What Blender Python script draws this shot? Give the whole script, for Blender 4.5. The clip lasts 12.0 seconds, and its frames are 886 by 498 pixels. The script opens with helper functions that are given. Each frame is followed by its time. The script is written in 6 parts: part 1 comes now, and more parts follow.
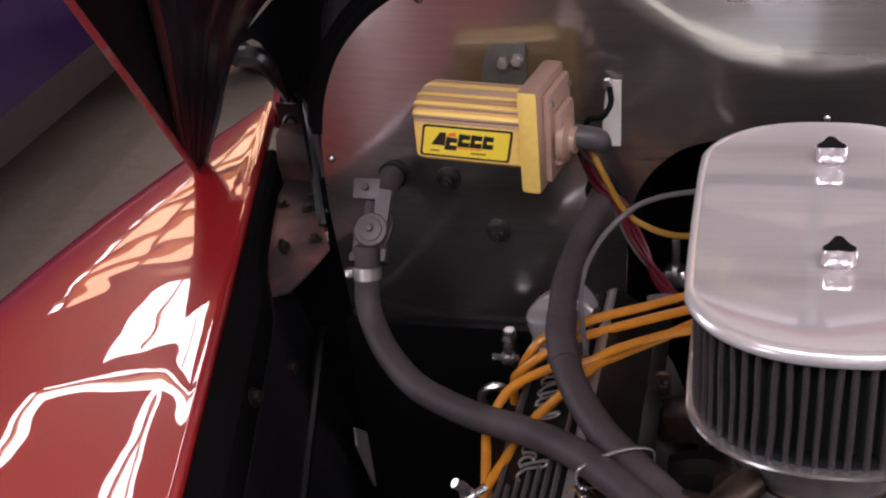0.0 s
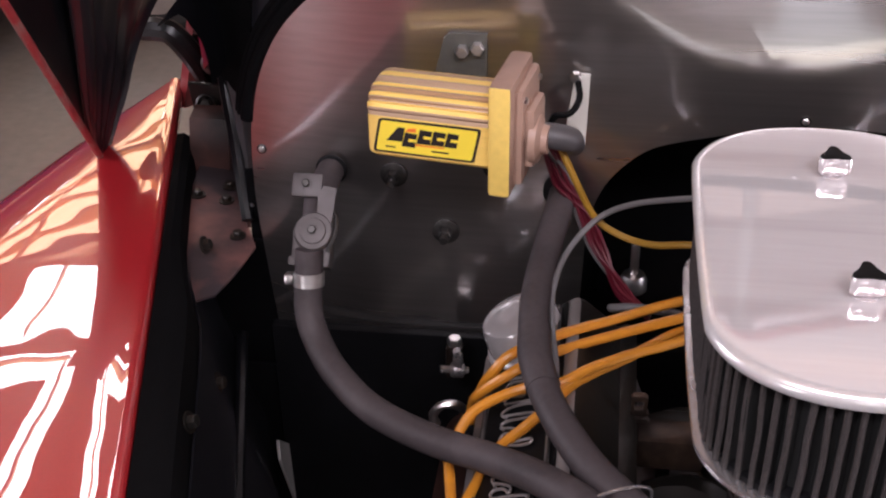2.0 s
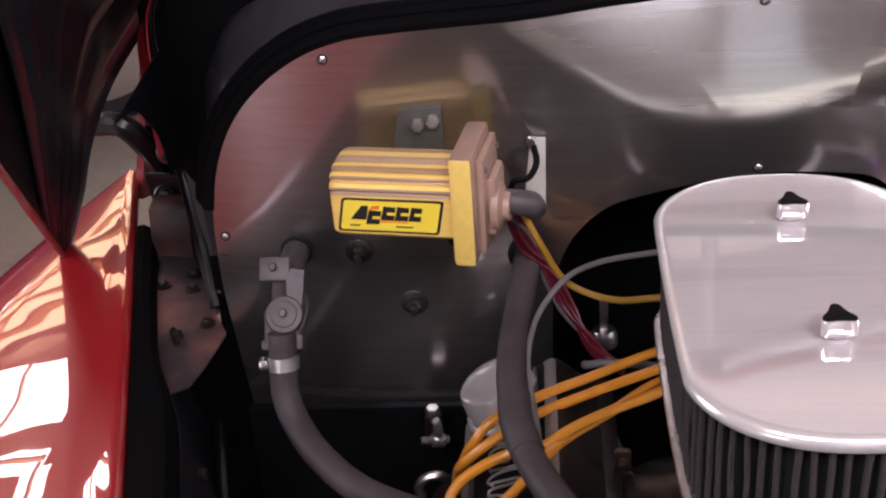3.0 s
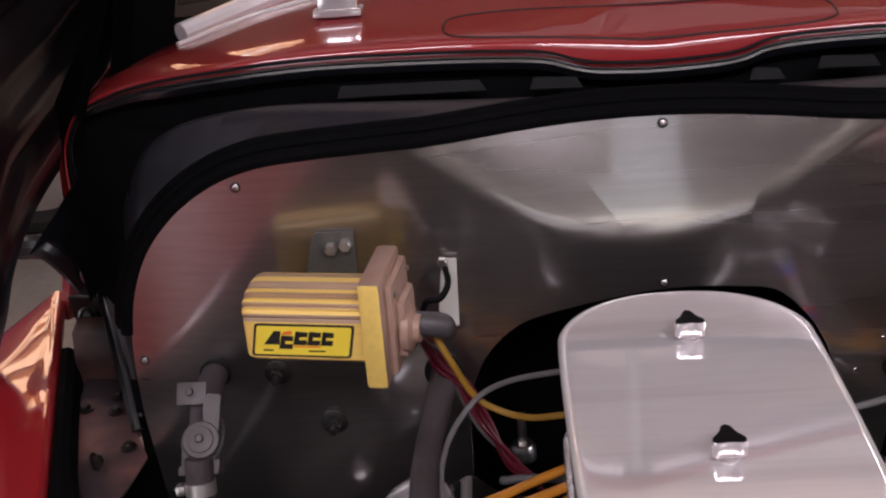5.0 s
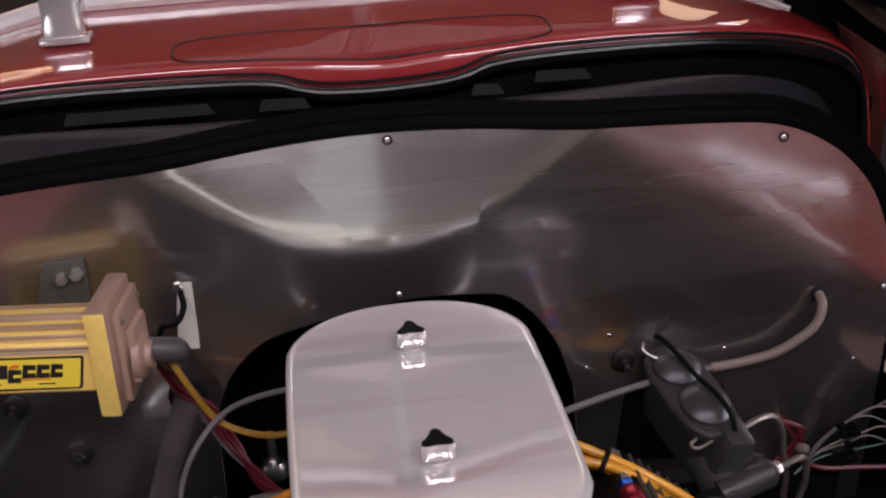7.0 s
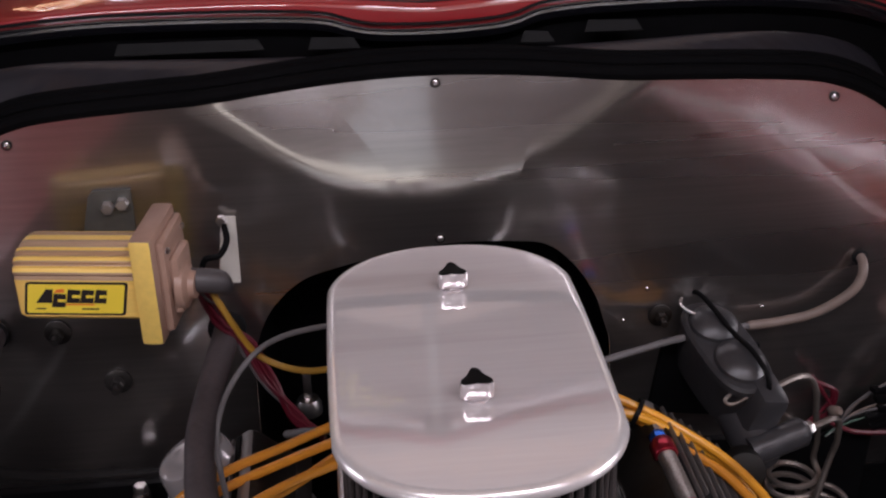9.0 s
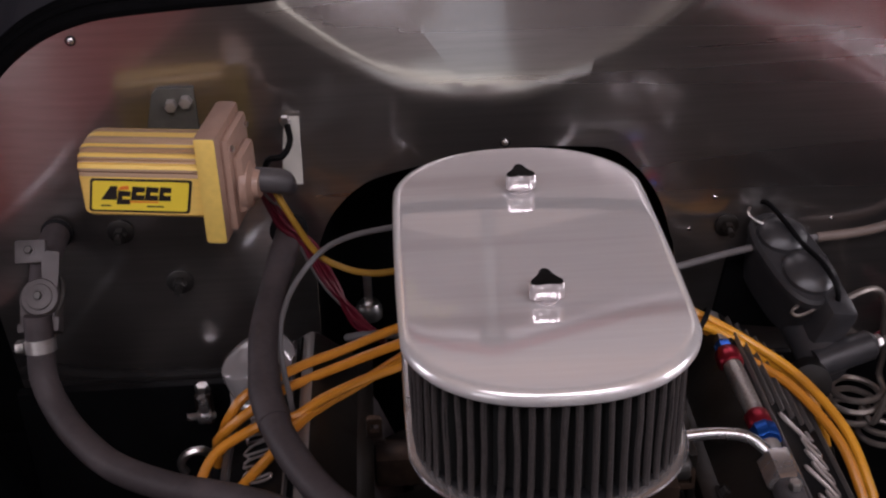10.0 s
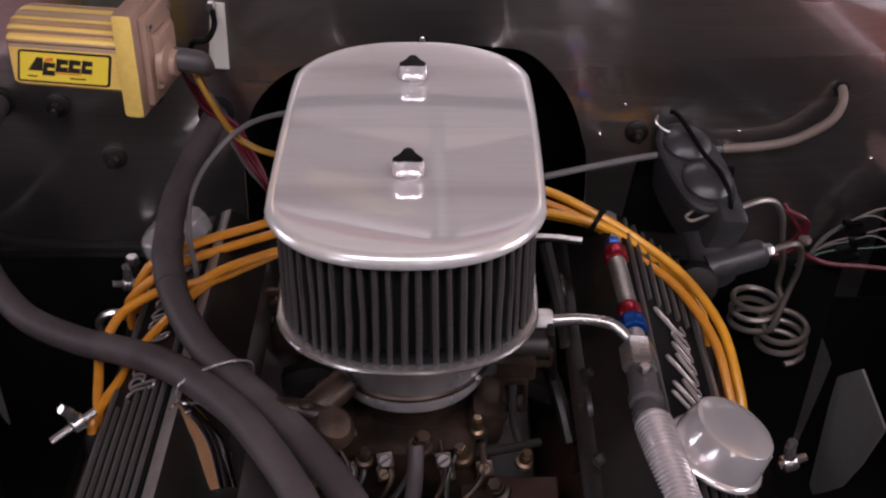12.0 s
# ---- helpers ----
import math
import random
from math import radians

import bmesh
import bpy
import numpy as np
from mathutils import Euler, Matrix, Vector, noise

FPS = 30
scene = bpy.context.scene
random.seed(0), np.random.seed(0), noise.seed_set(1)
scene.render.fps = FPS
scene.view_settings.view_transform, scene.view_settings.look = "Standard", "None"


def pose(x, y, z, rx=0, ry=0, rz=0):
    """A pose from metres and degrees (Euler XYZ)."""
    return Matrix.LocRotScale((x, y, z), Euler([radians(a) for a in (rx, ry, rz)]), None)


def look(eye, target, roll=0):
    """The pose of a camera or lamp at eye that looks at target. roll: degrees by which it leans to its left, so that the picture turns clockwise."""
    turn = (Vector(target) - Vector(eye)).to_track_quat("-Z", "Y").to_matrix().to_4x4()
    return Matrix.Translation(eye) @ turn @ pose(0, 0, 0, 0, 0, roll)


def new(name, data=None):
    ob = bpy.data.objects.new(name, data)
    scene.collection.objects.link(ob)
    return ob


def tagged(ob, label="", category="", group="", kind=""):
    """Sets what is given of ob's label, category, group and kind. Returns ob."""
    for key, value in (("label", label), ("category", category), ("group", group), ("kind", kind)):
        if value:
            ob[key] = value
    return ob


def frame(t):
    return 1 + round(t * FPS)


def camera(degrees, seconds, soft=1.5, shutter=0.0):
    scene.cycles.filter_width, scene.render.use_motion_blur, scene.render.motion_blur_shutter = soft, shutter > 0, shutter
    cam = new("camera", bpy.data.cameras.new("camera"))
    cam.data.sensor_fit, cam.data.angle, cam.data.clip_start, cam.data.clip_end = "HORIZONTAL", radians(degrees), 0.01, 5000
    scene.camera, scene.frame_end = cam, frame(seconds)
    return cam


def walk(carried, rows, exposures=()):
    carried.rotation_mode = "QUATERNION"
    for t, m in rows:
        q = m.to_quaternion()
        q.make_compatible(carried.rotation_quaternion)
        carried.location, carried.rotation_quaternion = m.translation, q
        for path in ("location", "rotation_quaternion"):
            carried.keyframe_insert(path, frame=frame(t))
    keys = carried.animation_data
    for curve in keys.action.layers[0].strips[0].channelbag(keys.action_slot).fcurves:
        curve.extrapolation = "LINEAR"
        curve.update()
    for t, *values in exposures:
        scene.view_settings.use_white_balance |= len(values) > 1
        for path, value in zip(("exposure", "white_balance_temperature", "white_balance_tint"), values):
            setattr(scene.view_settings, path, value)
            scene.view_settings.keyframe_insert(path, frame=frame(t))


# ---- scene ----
cam = camera(39.68, 12.0, soft=2.2)
# seconds, place, turn
ROWS = [
    (0.0, -0.0593, -1.0551, 1.4435, 59.874, 5.078, 13.311),
    (0.5, -0.093, -1.0342, 1.4488, 60.524, 2.885, 11.691),
    (1.0, -0.1225, -1.0126, 1.4406, 59.591, 1.647, 11.567),
    (1.5, -0.1488, -0.9958, 1.4334, 58.633, 1.098, 9.839),
    (2.0, -0.1705, -0.971, 1.4283, 57.927, 0.834, 7.611),
    (2.5, -0.1831, -0.9619, 1.4357, 58.924, 3.037, 4.583),
    (3.0, -0.1807, -0.9726, 1.4437, 60.403, 3.88, 3.396),
    (5.0, -0.1395, -0.9764, 1.4726, 64.507, 4.121, 1.056),
    (5.5, -0.1164, -0.9781, 1.4775, 64.552, 4.201, -1.687),
    (6.0, -0.0964, -0.9808, 1.4792, 64.76, 3.868, -3.992),
    (6.5, -0.0681, -0.9915, 1.4784, 64.795, 3.753, -7.517),
    (8.5, -0.0694, -1.0053, 1.4705, 63.733, 1.7, -7.079),
    (9.0, -0.0809, -1.006, 1.4671, 62.933, 1.384, -5.614),
    (9.5, -0.0913, -1.0057, 1.458, 61.599, 1.551, -4.646),
    (10.0, -0.0979, -1.0003, 1.4474, 59.336, 1.59, -3.328),
    (10.5, -0.0976, -1.0018, 1.4406, 57.959, 1.917, -2.655),
    (11.0, -0.0809, -1.0062, 1.4375, 56.142, 1.652, -3.033),
    (11.5, -0.044, -1.0219, 1.4411, 55.179, 2.399, -3.628),
    (12.0, 0.0226, -1.0731, 1.4447, 56.117, -0.168, 0.086),
]
walk(cam, [(t, pose(x, y, z, rx, ry, rz)) for t, x, y, z, rx, ry, rz in ROWS],
     [(t, e, 6400, 10) for t, e in ((0.0, 0.34), (1.0, 0.5), (1.5, 0.62), (2.0, 0.8), (2.5, 0.86), (3.0, 0.65), (5.0, 0.22), (6.0, 0.10), (6.5, 0.12), (8.5, 0.07), (9.5, -0.11), (10.5, -0.23), (11.3, -0.02), (12.0, 0.1))])

# ---- light ----
world = bpy.data.worlds.new("world")
scene.world = world
world.use_nodes = True
wn = world.node_tree.nodes
sky = wn.new("ShaderNodeTexSky")
sky.sky_type, sky.sun_disc = "NISHITA", False
sky.sun_elevation, sky.sun_rotation = radians(48), radians(200)
world.node_tree.links.new(sky.outputs[0], wn["Background"].inputs[0])
wn["Background"].inputs[1].default_value = 0.05


def area_lamp(name, m, sx, sy, watts, colour):
    data = bpy.data.lights.new(name, "AREA")
    data.shape, data.size, data.size_y, data.energy, data.color = "RECTANGLE", sx, sy, watts, colour
    ob = new(name, data)
    ob.matrix_world = m
    return ob


# daylight in the garage door's opening and the panes of the roof lights
area_lamp("door_daylight", look((0.6, -5.45, 1.17), (0.6, 0, 1.17)), 0.76, 0.86, 2.9, (1.0, 0.88, 0.83))
area_lamp("door_daylight", look((0.6, -5.46, 2.46), (0.6, 0, 2.46)), 0.96, 1.70, 2.3, (1.0, 0.85, 0.76))
for px, py, wx, wy in ((-2.6, 3.57, 0.95, 0.62), (-2.85, 3.05, 1.3, 0.20), (-3.48, 2.50, 0.24, 1.2), (-2.22, 2.45, 0.24, 1.1), (-4.35, 5.2, 0.12, 2.0), (-1.75, 5.3, 0.08, 1.6), (2.6, 3.57, 0.95, 0.62), (2.85, 3.05, 1.3, 0.20), (3.48, 2.50, 0.24, 1.2), (2.25, 2.45, 0.24, 1.1)):
    area_lamp("roof_pane_and_fill", pose(px, py, 3.50), wx, wy, 22 * wx * wy, (1.0, 0.96, 1.0))
# amber lamps added for the warm timber ceiling that the paint mirrors
area_lamp("amber_ceiling_lamp", pose(-2.85, 5.3, 3.50), 2.7, 2.6, 78, (1.0, 0.60, 0.38))
area_lamp("amber_ceiling_lamp", pose(3.2, 5.3, 3.50), 2.0, 2.6, 45, (1.0, 0.66, 0.46))
# pale lamp added overhead for what the lid and cowl mirror
area_lamp("pale_ceiling_lamp", pose(0.6, 3.0, 3.50), 4.0, 4.4, 11, (1.0, 0.91, 1.0))
# fill lamp added at the right to lift the fender and gutter
area_lamp("side_fill", look((5.5, -1.2, 2.0), (0, -1.0, 0.9)), 2.5, 1.5, 135, (1.0, 0.92, 1.0))
# two unseen panes added over the car's front to brighten the bay
for px in (-0.9, 1.1):
    area_lamp("roof_pane_and_fill", pose(px, -2.6, 3.50), 1.6, 1.0, 58, (0.97, 0.90, 1.0))
# weaker fill lamp added at the left
area_lamp("side_fill", look((-5.4, 0.2, 2.2), (0, 0, 0.95)), 1.8, 1.3, 55, (0.97, 0.91, 1.0))
# low fill lamp added beside the garage door
area_lamp("front_corner_fill", look((-3.5, -5.35, 1.25), (0, 0, 1.0)), 1.5, 1.5, 28, (0.97, 0.92, 1.0))
# long thin fill lamp added high over the front wall
area_lamp("strip_fill", look((3.9, -5.44, 3.2), (3.9, 0, 3.0)), 4.8, 0.26, 32, (0.97, 0.91, 1.0))


# ---- materials ----
def material(name, colour, rough=0.5, metal=0.0, coat=0.0, bump=0.0, scale=40.0, vary=0.12, dirt=None, dirt_scale=6.0,
             dirt_at=(0.5, 0.75), stretch=(1, 1, 1), spec=0.5, rough_vary=0.1, coat_rough=0.04, aniso=0.0, tangent=None, coat_ior=1.5, waves=0.0):
    m = bpy.data.materials.new(name)
    m.use_nodes = True
    n, l = m.node_tree.nodes, m.node_tree.links
    b = n["Principled BSDF"]
    b.inputs["Metallic"].default_value = metal
    b.inputs["Coat Weight"].default_value = coat
    b.inputs["Coat Roughness"].default_value = coat_rough
    b.inputs["Coat IOR"].default_value = coat_ior
    b.inputs["Specular IOR Level"].default_value = spec
    b.inputs["Anisotropic"].default_value = aniso
    if tangent:
        grain = n.new("ShaderNodeCombineXYZ")
        for k in range(3):
            grain.inputs[k].default_value = tangent[k]
        l.new(grain.outputs[0], b.inputs["Tangent"])
    tc, mp = n.new("ShaderNodeTexCoord"), n.new("ShaderNodeMapping")
    mp.inputs["Scale"].default_value = stretch
    l.new(tc.outputs["Object"], mp.inputs["Vector"])
    fine, coarse = n.new("ShaderNodeTexNoise"), n.new("ShaderNodeTexNoise")
    for tex, s, d in ((fine, scale, 5), (coarse, dirt_scale, 6)):
        tex.inputs["Scale"].default_value = s
        tex.inputs["Detail"].default_value = d
        l.new(mp.outputs[0], tex.inputs["Vector"])
    ramp = n.new("ShaderNodeMapRange")
    ramp.inputs["From Min"].default_value, ramp.inputs["From Max"].default_value = 0.25, 0.75
    ramp.inputs["To Min"].default_value, ramp.inputs["To Max"].default_value = 1 - vary, 1 + vary
    l.new(fine.outputs["Fac"], ramp.inputs["Value"])
    mul = n.new("ShaderNodeVectorMath")
    mul.operation = "SCALE"
    mul.inputs[0].default_value = colour
    l.new(ramp.outputs[0], mul.inputs["Scale"])
    out = mul.outputs[0]
    if dirt:
        lo = n.new("ShaderNodeMapRange")
        lo.inputs["From Min"].default_value, lo.inputs["From Max"].default_value = dirt_at
        l.new(coarse.outputs["Fac"], lo.inputs["Value"])
        mix = n.new("ShaderNodeMix")
        mix.data_type = "RGBA"
        mix.inputs["B"].default_value = (*dirt, 1)
        l.new(lo.outputs[0], mix.inputs["Factor"])
        l.new(out, mix.inputs["A"])
        out = mix.outputs["Result"]
    l.new(out, b.inputs["Base Color"])
    rr = n.new("ShaderNodeMapRange")
    rr.inputs["From Min"].default_value, rr.inputs["From Max"].default_value = 0.3, 0.7
    rr.inputs["To Min"].default_value = max(0.02, rough * (1 - rough_vary))
    rr.inputs["To Max"].default_value = min(1.0, rough * (1 + rough_vary))
    l.new(coarse.outputs["Fac"], rr.inputs["Value"])
    l.new(rr.outputs[0], b.inputs["Roughness"])
    if waves:
        slow = n.new("ShaderNodeTexNoise")
        slow.inputs["Scale"].default_value, slow.inputs["Detail"].default_value = 9.0, 1.0
        l.new(tc.outputs["Object"], slow.inputs["Vector"])
        bw = n.new("ShaderNodeBump")
        bw.inputs["Strength"].default_value, bw.inputs["Distance"].default_value = 1.0, waves
        l.new(slow.outputs["Fac"], bw.inputs["Height"])
        l.new(bw.outputs[0], b.inputs["Normal"])
        l.new(bw.outputs[0], b.inputs["Coat Normal"])
    if bump:
        bp = n.new("ShaderNodeBump")
        bp.inputs["Strength"].default_value, bp.inputs["Distance"].default_value = 1.0, bump
        l.new(fine.outputs["Fac"], bp.inputs["Height"])
        l.new(bp.outputs[0], b.inputs["Normal"])
    return m


RED = material("red_paint", (0.345, 0.012, 0.018), 0.4, 0.0, 1.0, vary=0.05, scale=300, coat_rough=0.012, coat_ior=2.1, waves=0.0009)
RED_EDGE = material("red_paint_worn", (0.30, 0.035, 0.04), 0.45, 0, 0.3, vary=0.25, scale=60, dirt=(0.25, 0.16, 0.14), dirt_scale=30)
BLACK = material("black_paint", (0.004, 0.004, 0.005), 0.36, 0, 0.2, vary=0.2, scale=60, coat_rough=0.15, spec=0.2)
HOOD_BLACK = material("hood_underside_paint", (0.010, 0.010, 0.013), 0.34, 0, 0.5, vary=0.25, scale=40, coat_rough=0.22, dirt=(0.022, 0.020, 0.024), dirt_scale=9)
GLOSS = material("gloss_black_paint", (0.006, 0.006, 0.008), 0.25, 0, 1.0, vary=0.2, scale=60, coat_rough=0.12, coat_ior=1.7)
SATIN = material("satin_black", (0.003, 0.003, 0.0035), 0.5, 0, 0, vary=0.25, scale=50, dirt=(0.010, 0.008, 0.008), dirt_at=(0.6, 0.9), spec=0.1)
RUBBER = material("black_rubber", (0.005, 0.005, 0.006), 0.65, vary=0.2, scale=80, bump=0.0004, spec=0.2)
MATT = material("matt_black_rubber", (0.003, 0.003, 0.0035), 0.85, vary=0.2, scale=80, spec=0.06)
HOSE = material("heater_hose_rubber", (0.040, 0.032, 0.034), 0.60, vary=0.14, scale=220, bump=0.0003, dirt=(0.085, 0.068, 0.071), dirt_scale=14, dirt_at=(0.48, 0.8), spec=0.35)
STEEL = material("brushed_stainless", (0.30, 0.276, 0.268), 0.30, 0.965, 1.0, coat_rough=0.09, coat_ior=2.3, aniso=0.4, tangent=(0, 0, 1), vary=0.10, scale=160, stretch=(0.05, 1, 1.4), rough_vary=0.25, dirt=(0.27, 0.24, 0.225), dirt_at=(0.45, 0.85), dirt_scale=5)
LID = material("satin_aluminium", (0.78, 0.76, 0.77), 0.032, 0.48, vary=0.035, scale=240, stretch=(0.06, 1, 1), rough_vary=0.5, dirt=(0.55, 0.51, 0.51), dirt_at=(0.52, 0.74), dirt_scale=16)
LID_EDGE = material("spun_lid_edge", (0.80, 0.78, 0.78), 0.22, 0.5, vary=0.04, scale=200, rough_vary=0.15)
ALU = material("cast_aluminium", (0.52, 0.50, 0.49), 0.42, 0.9, vary=0.15, scale=120, bump=0.0004, dirt=(0.16, 0.12, 0.10), dirt_at=(0.55, 0.8), dirt_scale=12)
DULL = material("dull_dark_casting", (0.07, 0.066, 0.064), 0.45, 0.7, vary=0.2, scale=80, bump=0.0005, dirt=(0.02, 0.017, 0.015), dirt_at=(0.4, 0.7), dirt_scale=10)
GLASS = bpy.data.materials.new("clear_glass")
GLASS.use_nodes = True
GLASS.node_tree.nodes["Principled BSDF"].inputs["Transmission Weight"].default_value = 1.0
GLASS.node_tree.nodes["Principled BSDF"].inputs["Roughness"].default_value = 0.02
VALVE = material("grey_cast_valve", (0.078, 0.068, 0.068), 0.5, 0.35, vary=0.15, scale=90, bump=0.0003)
SATINCHROME = material("polished_cap_metal", (0.70, 0.66, 0.67), 0.16, 0.65, vary=0.04, rough_vary=0.3)
CHROME = material("chrome", (0.78, 0.76, 0.78), 0.07, 1.0, vary=0.03, rough_vary=0.5)
ZINC = material("zinc_steel", (0.60, 0.58, 0.57), 0.32, 1.0, vary=0.15, scale=150, dirt=(0.30, 0.24, 0.20), dirt_scale=40, dirt_at=(0.55, 0.8))
GOLD = material("gold_anodised", (0.95, 0.66, 0.17), 0.34, 0.15, vary=0.06, scale=200, stretch=(0.1, 1, 1))
GOLD_PLATE = material("gold_flange", (0.90, 0.64, 0.16), 0.42, 0.2, vary=0.06, scale=150)
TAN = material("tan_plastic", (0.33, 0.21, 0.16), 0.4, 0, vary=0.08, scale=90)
YELLOW = material("yellow_label", (0.90, 0.70, 0.06), 0.4, vary=0.03)
LETTER = material("pale_yellow_lettering", (0.95, 0.88, 0.45), 0.5, vary=0.05)
SHEEN_RIB = material("tan_sheen_rib", (0.46, 0.31, 0.20), 0.4, 0.3, vary=0.10, scale=150, stretch=(0.1, 1, 1))
INK = material("black_ink", (0.012, 0.010, 0.010), 0.45)
ORANGE_INK = material("orange_ink", (0.80, 0.20, 0.03), 0.45)
BRIGHT_WIRE = material("yellow_orange_wire", (0.66, 0.30, 0.022), 0.32, vary=0.10, scale=90, dirt=(0.42, 0.17, 0.02), dirt_at=(0.55, 0.8), dirt_scale=16)
WIRE = material("orange_wire", (0.52, 0.20, 0.018), 0.34, vary=0.10, scale=90, dirt=(0.30, 0.12, 0.02), dirt_at=(0.58, 0.8), dirt_scale=16)
YWIRE = material("yellow_wire", (0.28, 0.15, 0.015), 0.4, vary=0.08)
RWIRE = material("red_wire", (0.10, 0.006, 0.016), 0.4, vary=0.1)
GWIRE = material("grey_cable", (0.12, 0.113, 0.115), 0.45, vary=0.1)
WWIRE = material("white_wire", (0.40, 0.38, 0.34), 0.45)
GREENWIRE = material("green_wire", (0.03, 0.08, 0.05), 0.4)
TANHOSE = material("tan_hose", (0.17, 0.13, 0.11), 0.5, vary=0.12)
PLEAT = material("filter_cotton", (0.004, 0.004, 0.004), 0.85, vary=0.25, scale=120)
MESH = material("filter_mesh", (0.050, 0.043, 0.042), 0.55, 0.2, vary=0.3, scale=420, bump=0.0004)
# oily metal, near-black because the bay's shade is put into its colour
DARK = material("shade_dark_oily_metal", (0.007, 0.006, 0.005), 0.45, 0.2, vary=0.3, scale=60, dirt=(0.020, 0.012, 0.008), dirt_at=(0.5, 0.8), bump=0.0006)
CARB = material("gold_brown_carburettor", (0.060, 0.038, 0.027), 0.42, 0.6, vary=0.35, scale=90, dirt=(0.018, 0.012, 0.010), dirt_at=(0.40, 0.62), dirt_scale=28, bump=0.0005)
CAST = material("grey_black_casting", (0.04, 0.039, 0.042), 0.36, 0.2, vary=0.2, scale=70, bump=0.0004)
NECK = material("spun_aluminium", (0.60, 0.58, 0.60), 0.28, 0.75, vary=0.06, scale=200, stretch=(1, 1, 0.1), dirt=(0.20, 0.13, 0.09), dirt_at=(0.56, 0.74), dirt_scale=14)
COVER = material("polished_cover_casting", (0.30, 0.27, 0.265), 0.38, 0.6, vary=0.12, scale=70, dirt=(0.10, 0.075, 0.07), dirt_at=(0.5, 0.8), dirt_scale=10)
BRAID = material("braided_stainless", (0.34, 0.31, 0.29), 0.42, 0.85, vary=0.3, scale=500)
PIPE = material("satin_steel_pipe", (0.50, 0.48, 0.48), 0.26, 0.9, vary=0.08, dirt=(0.2, 0.15, 0.12), dirt_at=(0.6, 0.85), dirt_scale=30)
FLANK = material("smooth_grey_casting", (0.24, 0.21, 0.21), 0.32, 0.25, vary=0.15, scale=60, dirt=(0.07, 0.05, 0.05), dirt_at=(0.5, 0.8), dirt_scale=9)
TRIM = material("bright_trim", (0.93, 0.91, 0.91), 0.22, 0.15, vary=0.03)
BRASS = material("old_brass", (0.17, 0.12, 0.08), 0.42, 0.9, vary=0.2)
FIN = material("polished_fin_tops", (0.12, 0.108, 0.105), 0.42, 0.45, vary=0.12, scale=120)
GUARD = material("grey_painted_sheet", (0.24, 0.235, 0.225), 0.5, vary=0.08)
# engine brown, lowered likewise for the shade deep in the bay
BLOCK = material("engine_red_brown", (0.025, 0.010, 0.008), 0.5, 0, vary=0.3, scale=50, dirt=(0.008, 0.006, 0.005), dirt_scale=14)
RED_ANO = material("red_anodised", (0.36, 0.025, 0.045), 0.28, 0.85)
BLUE_ANO = material("blue_anodised", (0.02, 0.11, 0.50), 0.28, 0.85)
GUTTER = material("worn_black_paint", (0.022, 0.021, 0.026), 0.3, 0, 0.45, vary=0.2, scale=40, coat_rough=0.16)
BRACKET = material("brown_primer", (0.17, 0.075, 0.066), 0.5, 0.1, vary=0.3, scale=40, dirt=(0.035, 0.026, 0.030), dirt_at=(0.42, 0.62), dirt_scale=12, bump=0.0005)
# the bracket's brown at under half its brightness, for fold and upright
DARK_PRIMER = material("dark_brown_primer", (0.075, 0.032, 0.027), 0.5, 0.1, vary=0.3, scale=50, dirt=(0.02, 0.014, 0.014), dirt_at=(0.45, 0.65), dirt_scale=16)
GALVANISED = material("dull_galvanised_steel", (0.12, 0.12, 0.112), 0.4, 0.5, vary=0.15, scale=120)
LINING = material("cabin_cloth", (0.72, 0.67, 0.64), 0.9, vary=0.06, scale=60)
LINE = material("steel_brake_line", (0.24, 0.21, 0.19), 0.42, 0.8, vary=0.1)
WHITE_PLATE = material("white_painted_steel", (0.62, 0.60, 0.55), 0.4, vary=0.05)
GREY_PLASTIC = material("grey_rubber_boot", (0.06, 0.055, 0.058), 0.45, vary=0.12)
CONCRETE = material("concrete_floor", (0.20, 0.178, 0.155), 0.6, vary=0.12, scale=30, dirt=(0.17, 0.145, 0.125), dirt_scale=2.0, bump=0.0008)
PLASTER = material("plaster", (0.15, 0.12, 0.115), 0.85, vary=0.05, scale=12)
TIMBER = material("ceiling_timber", (0.55, 0.32, 0.15), 0.6, vary=0.25, scale=20, stretch=(0.2, 3, 1))
PURPLE = material("purple_paint", (0.040, 0.010, 0.14), 0.35, 0.1, 0.5, vary=0.05)
TYRE = material("tyre_rubber", (0.02, 0.02, 0.021), 0.7, vary=0.2, bump=0.001)


# ---- mesh helpers ----
def mesh_object(name, bm, mat, smooth=True, angle=35):
    me = bpy.data.meshes.new(name)
    bmesh.ops.recalc_face_normals(bm, faces=bm.faces[:])
    if smooth:
        for f in bm.faces:
            f.smooth = True
        for e in bm.edges:
            if len(e.link_faces) == 2 and e.calc_face_angle(0) > radians(angle):
                e.smooth = False
    bm.to_mesh(me)
    bm.free()
    me.materials.append(mat)
    return new(name, me)


def part(name, bm, mat, parent=None, label="", smooth=True, angle=35):
    ob = mesh_object(name, bm, mat, smooth, angle)
    if parent:
        ob.parent = parent
    return tagged(ob, label)


def thing(name, label, category, group="", kind=""):
    return tagged(new(name), label, category, group, kind)


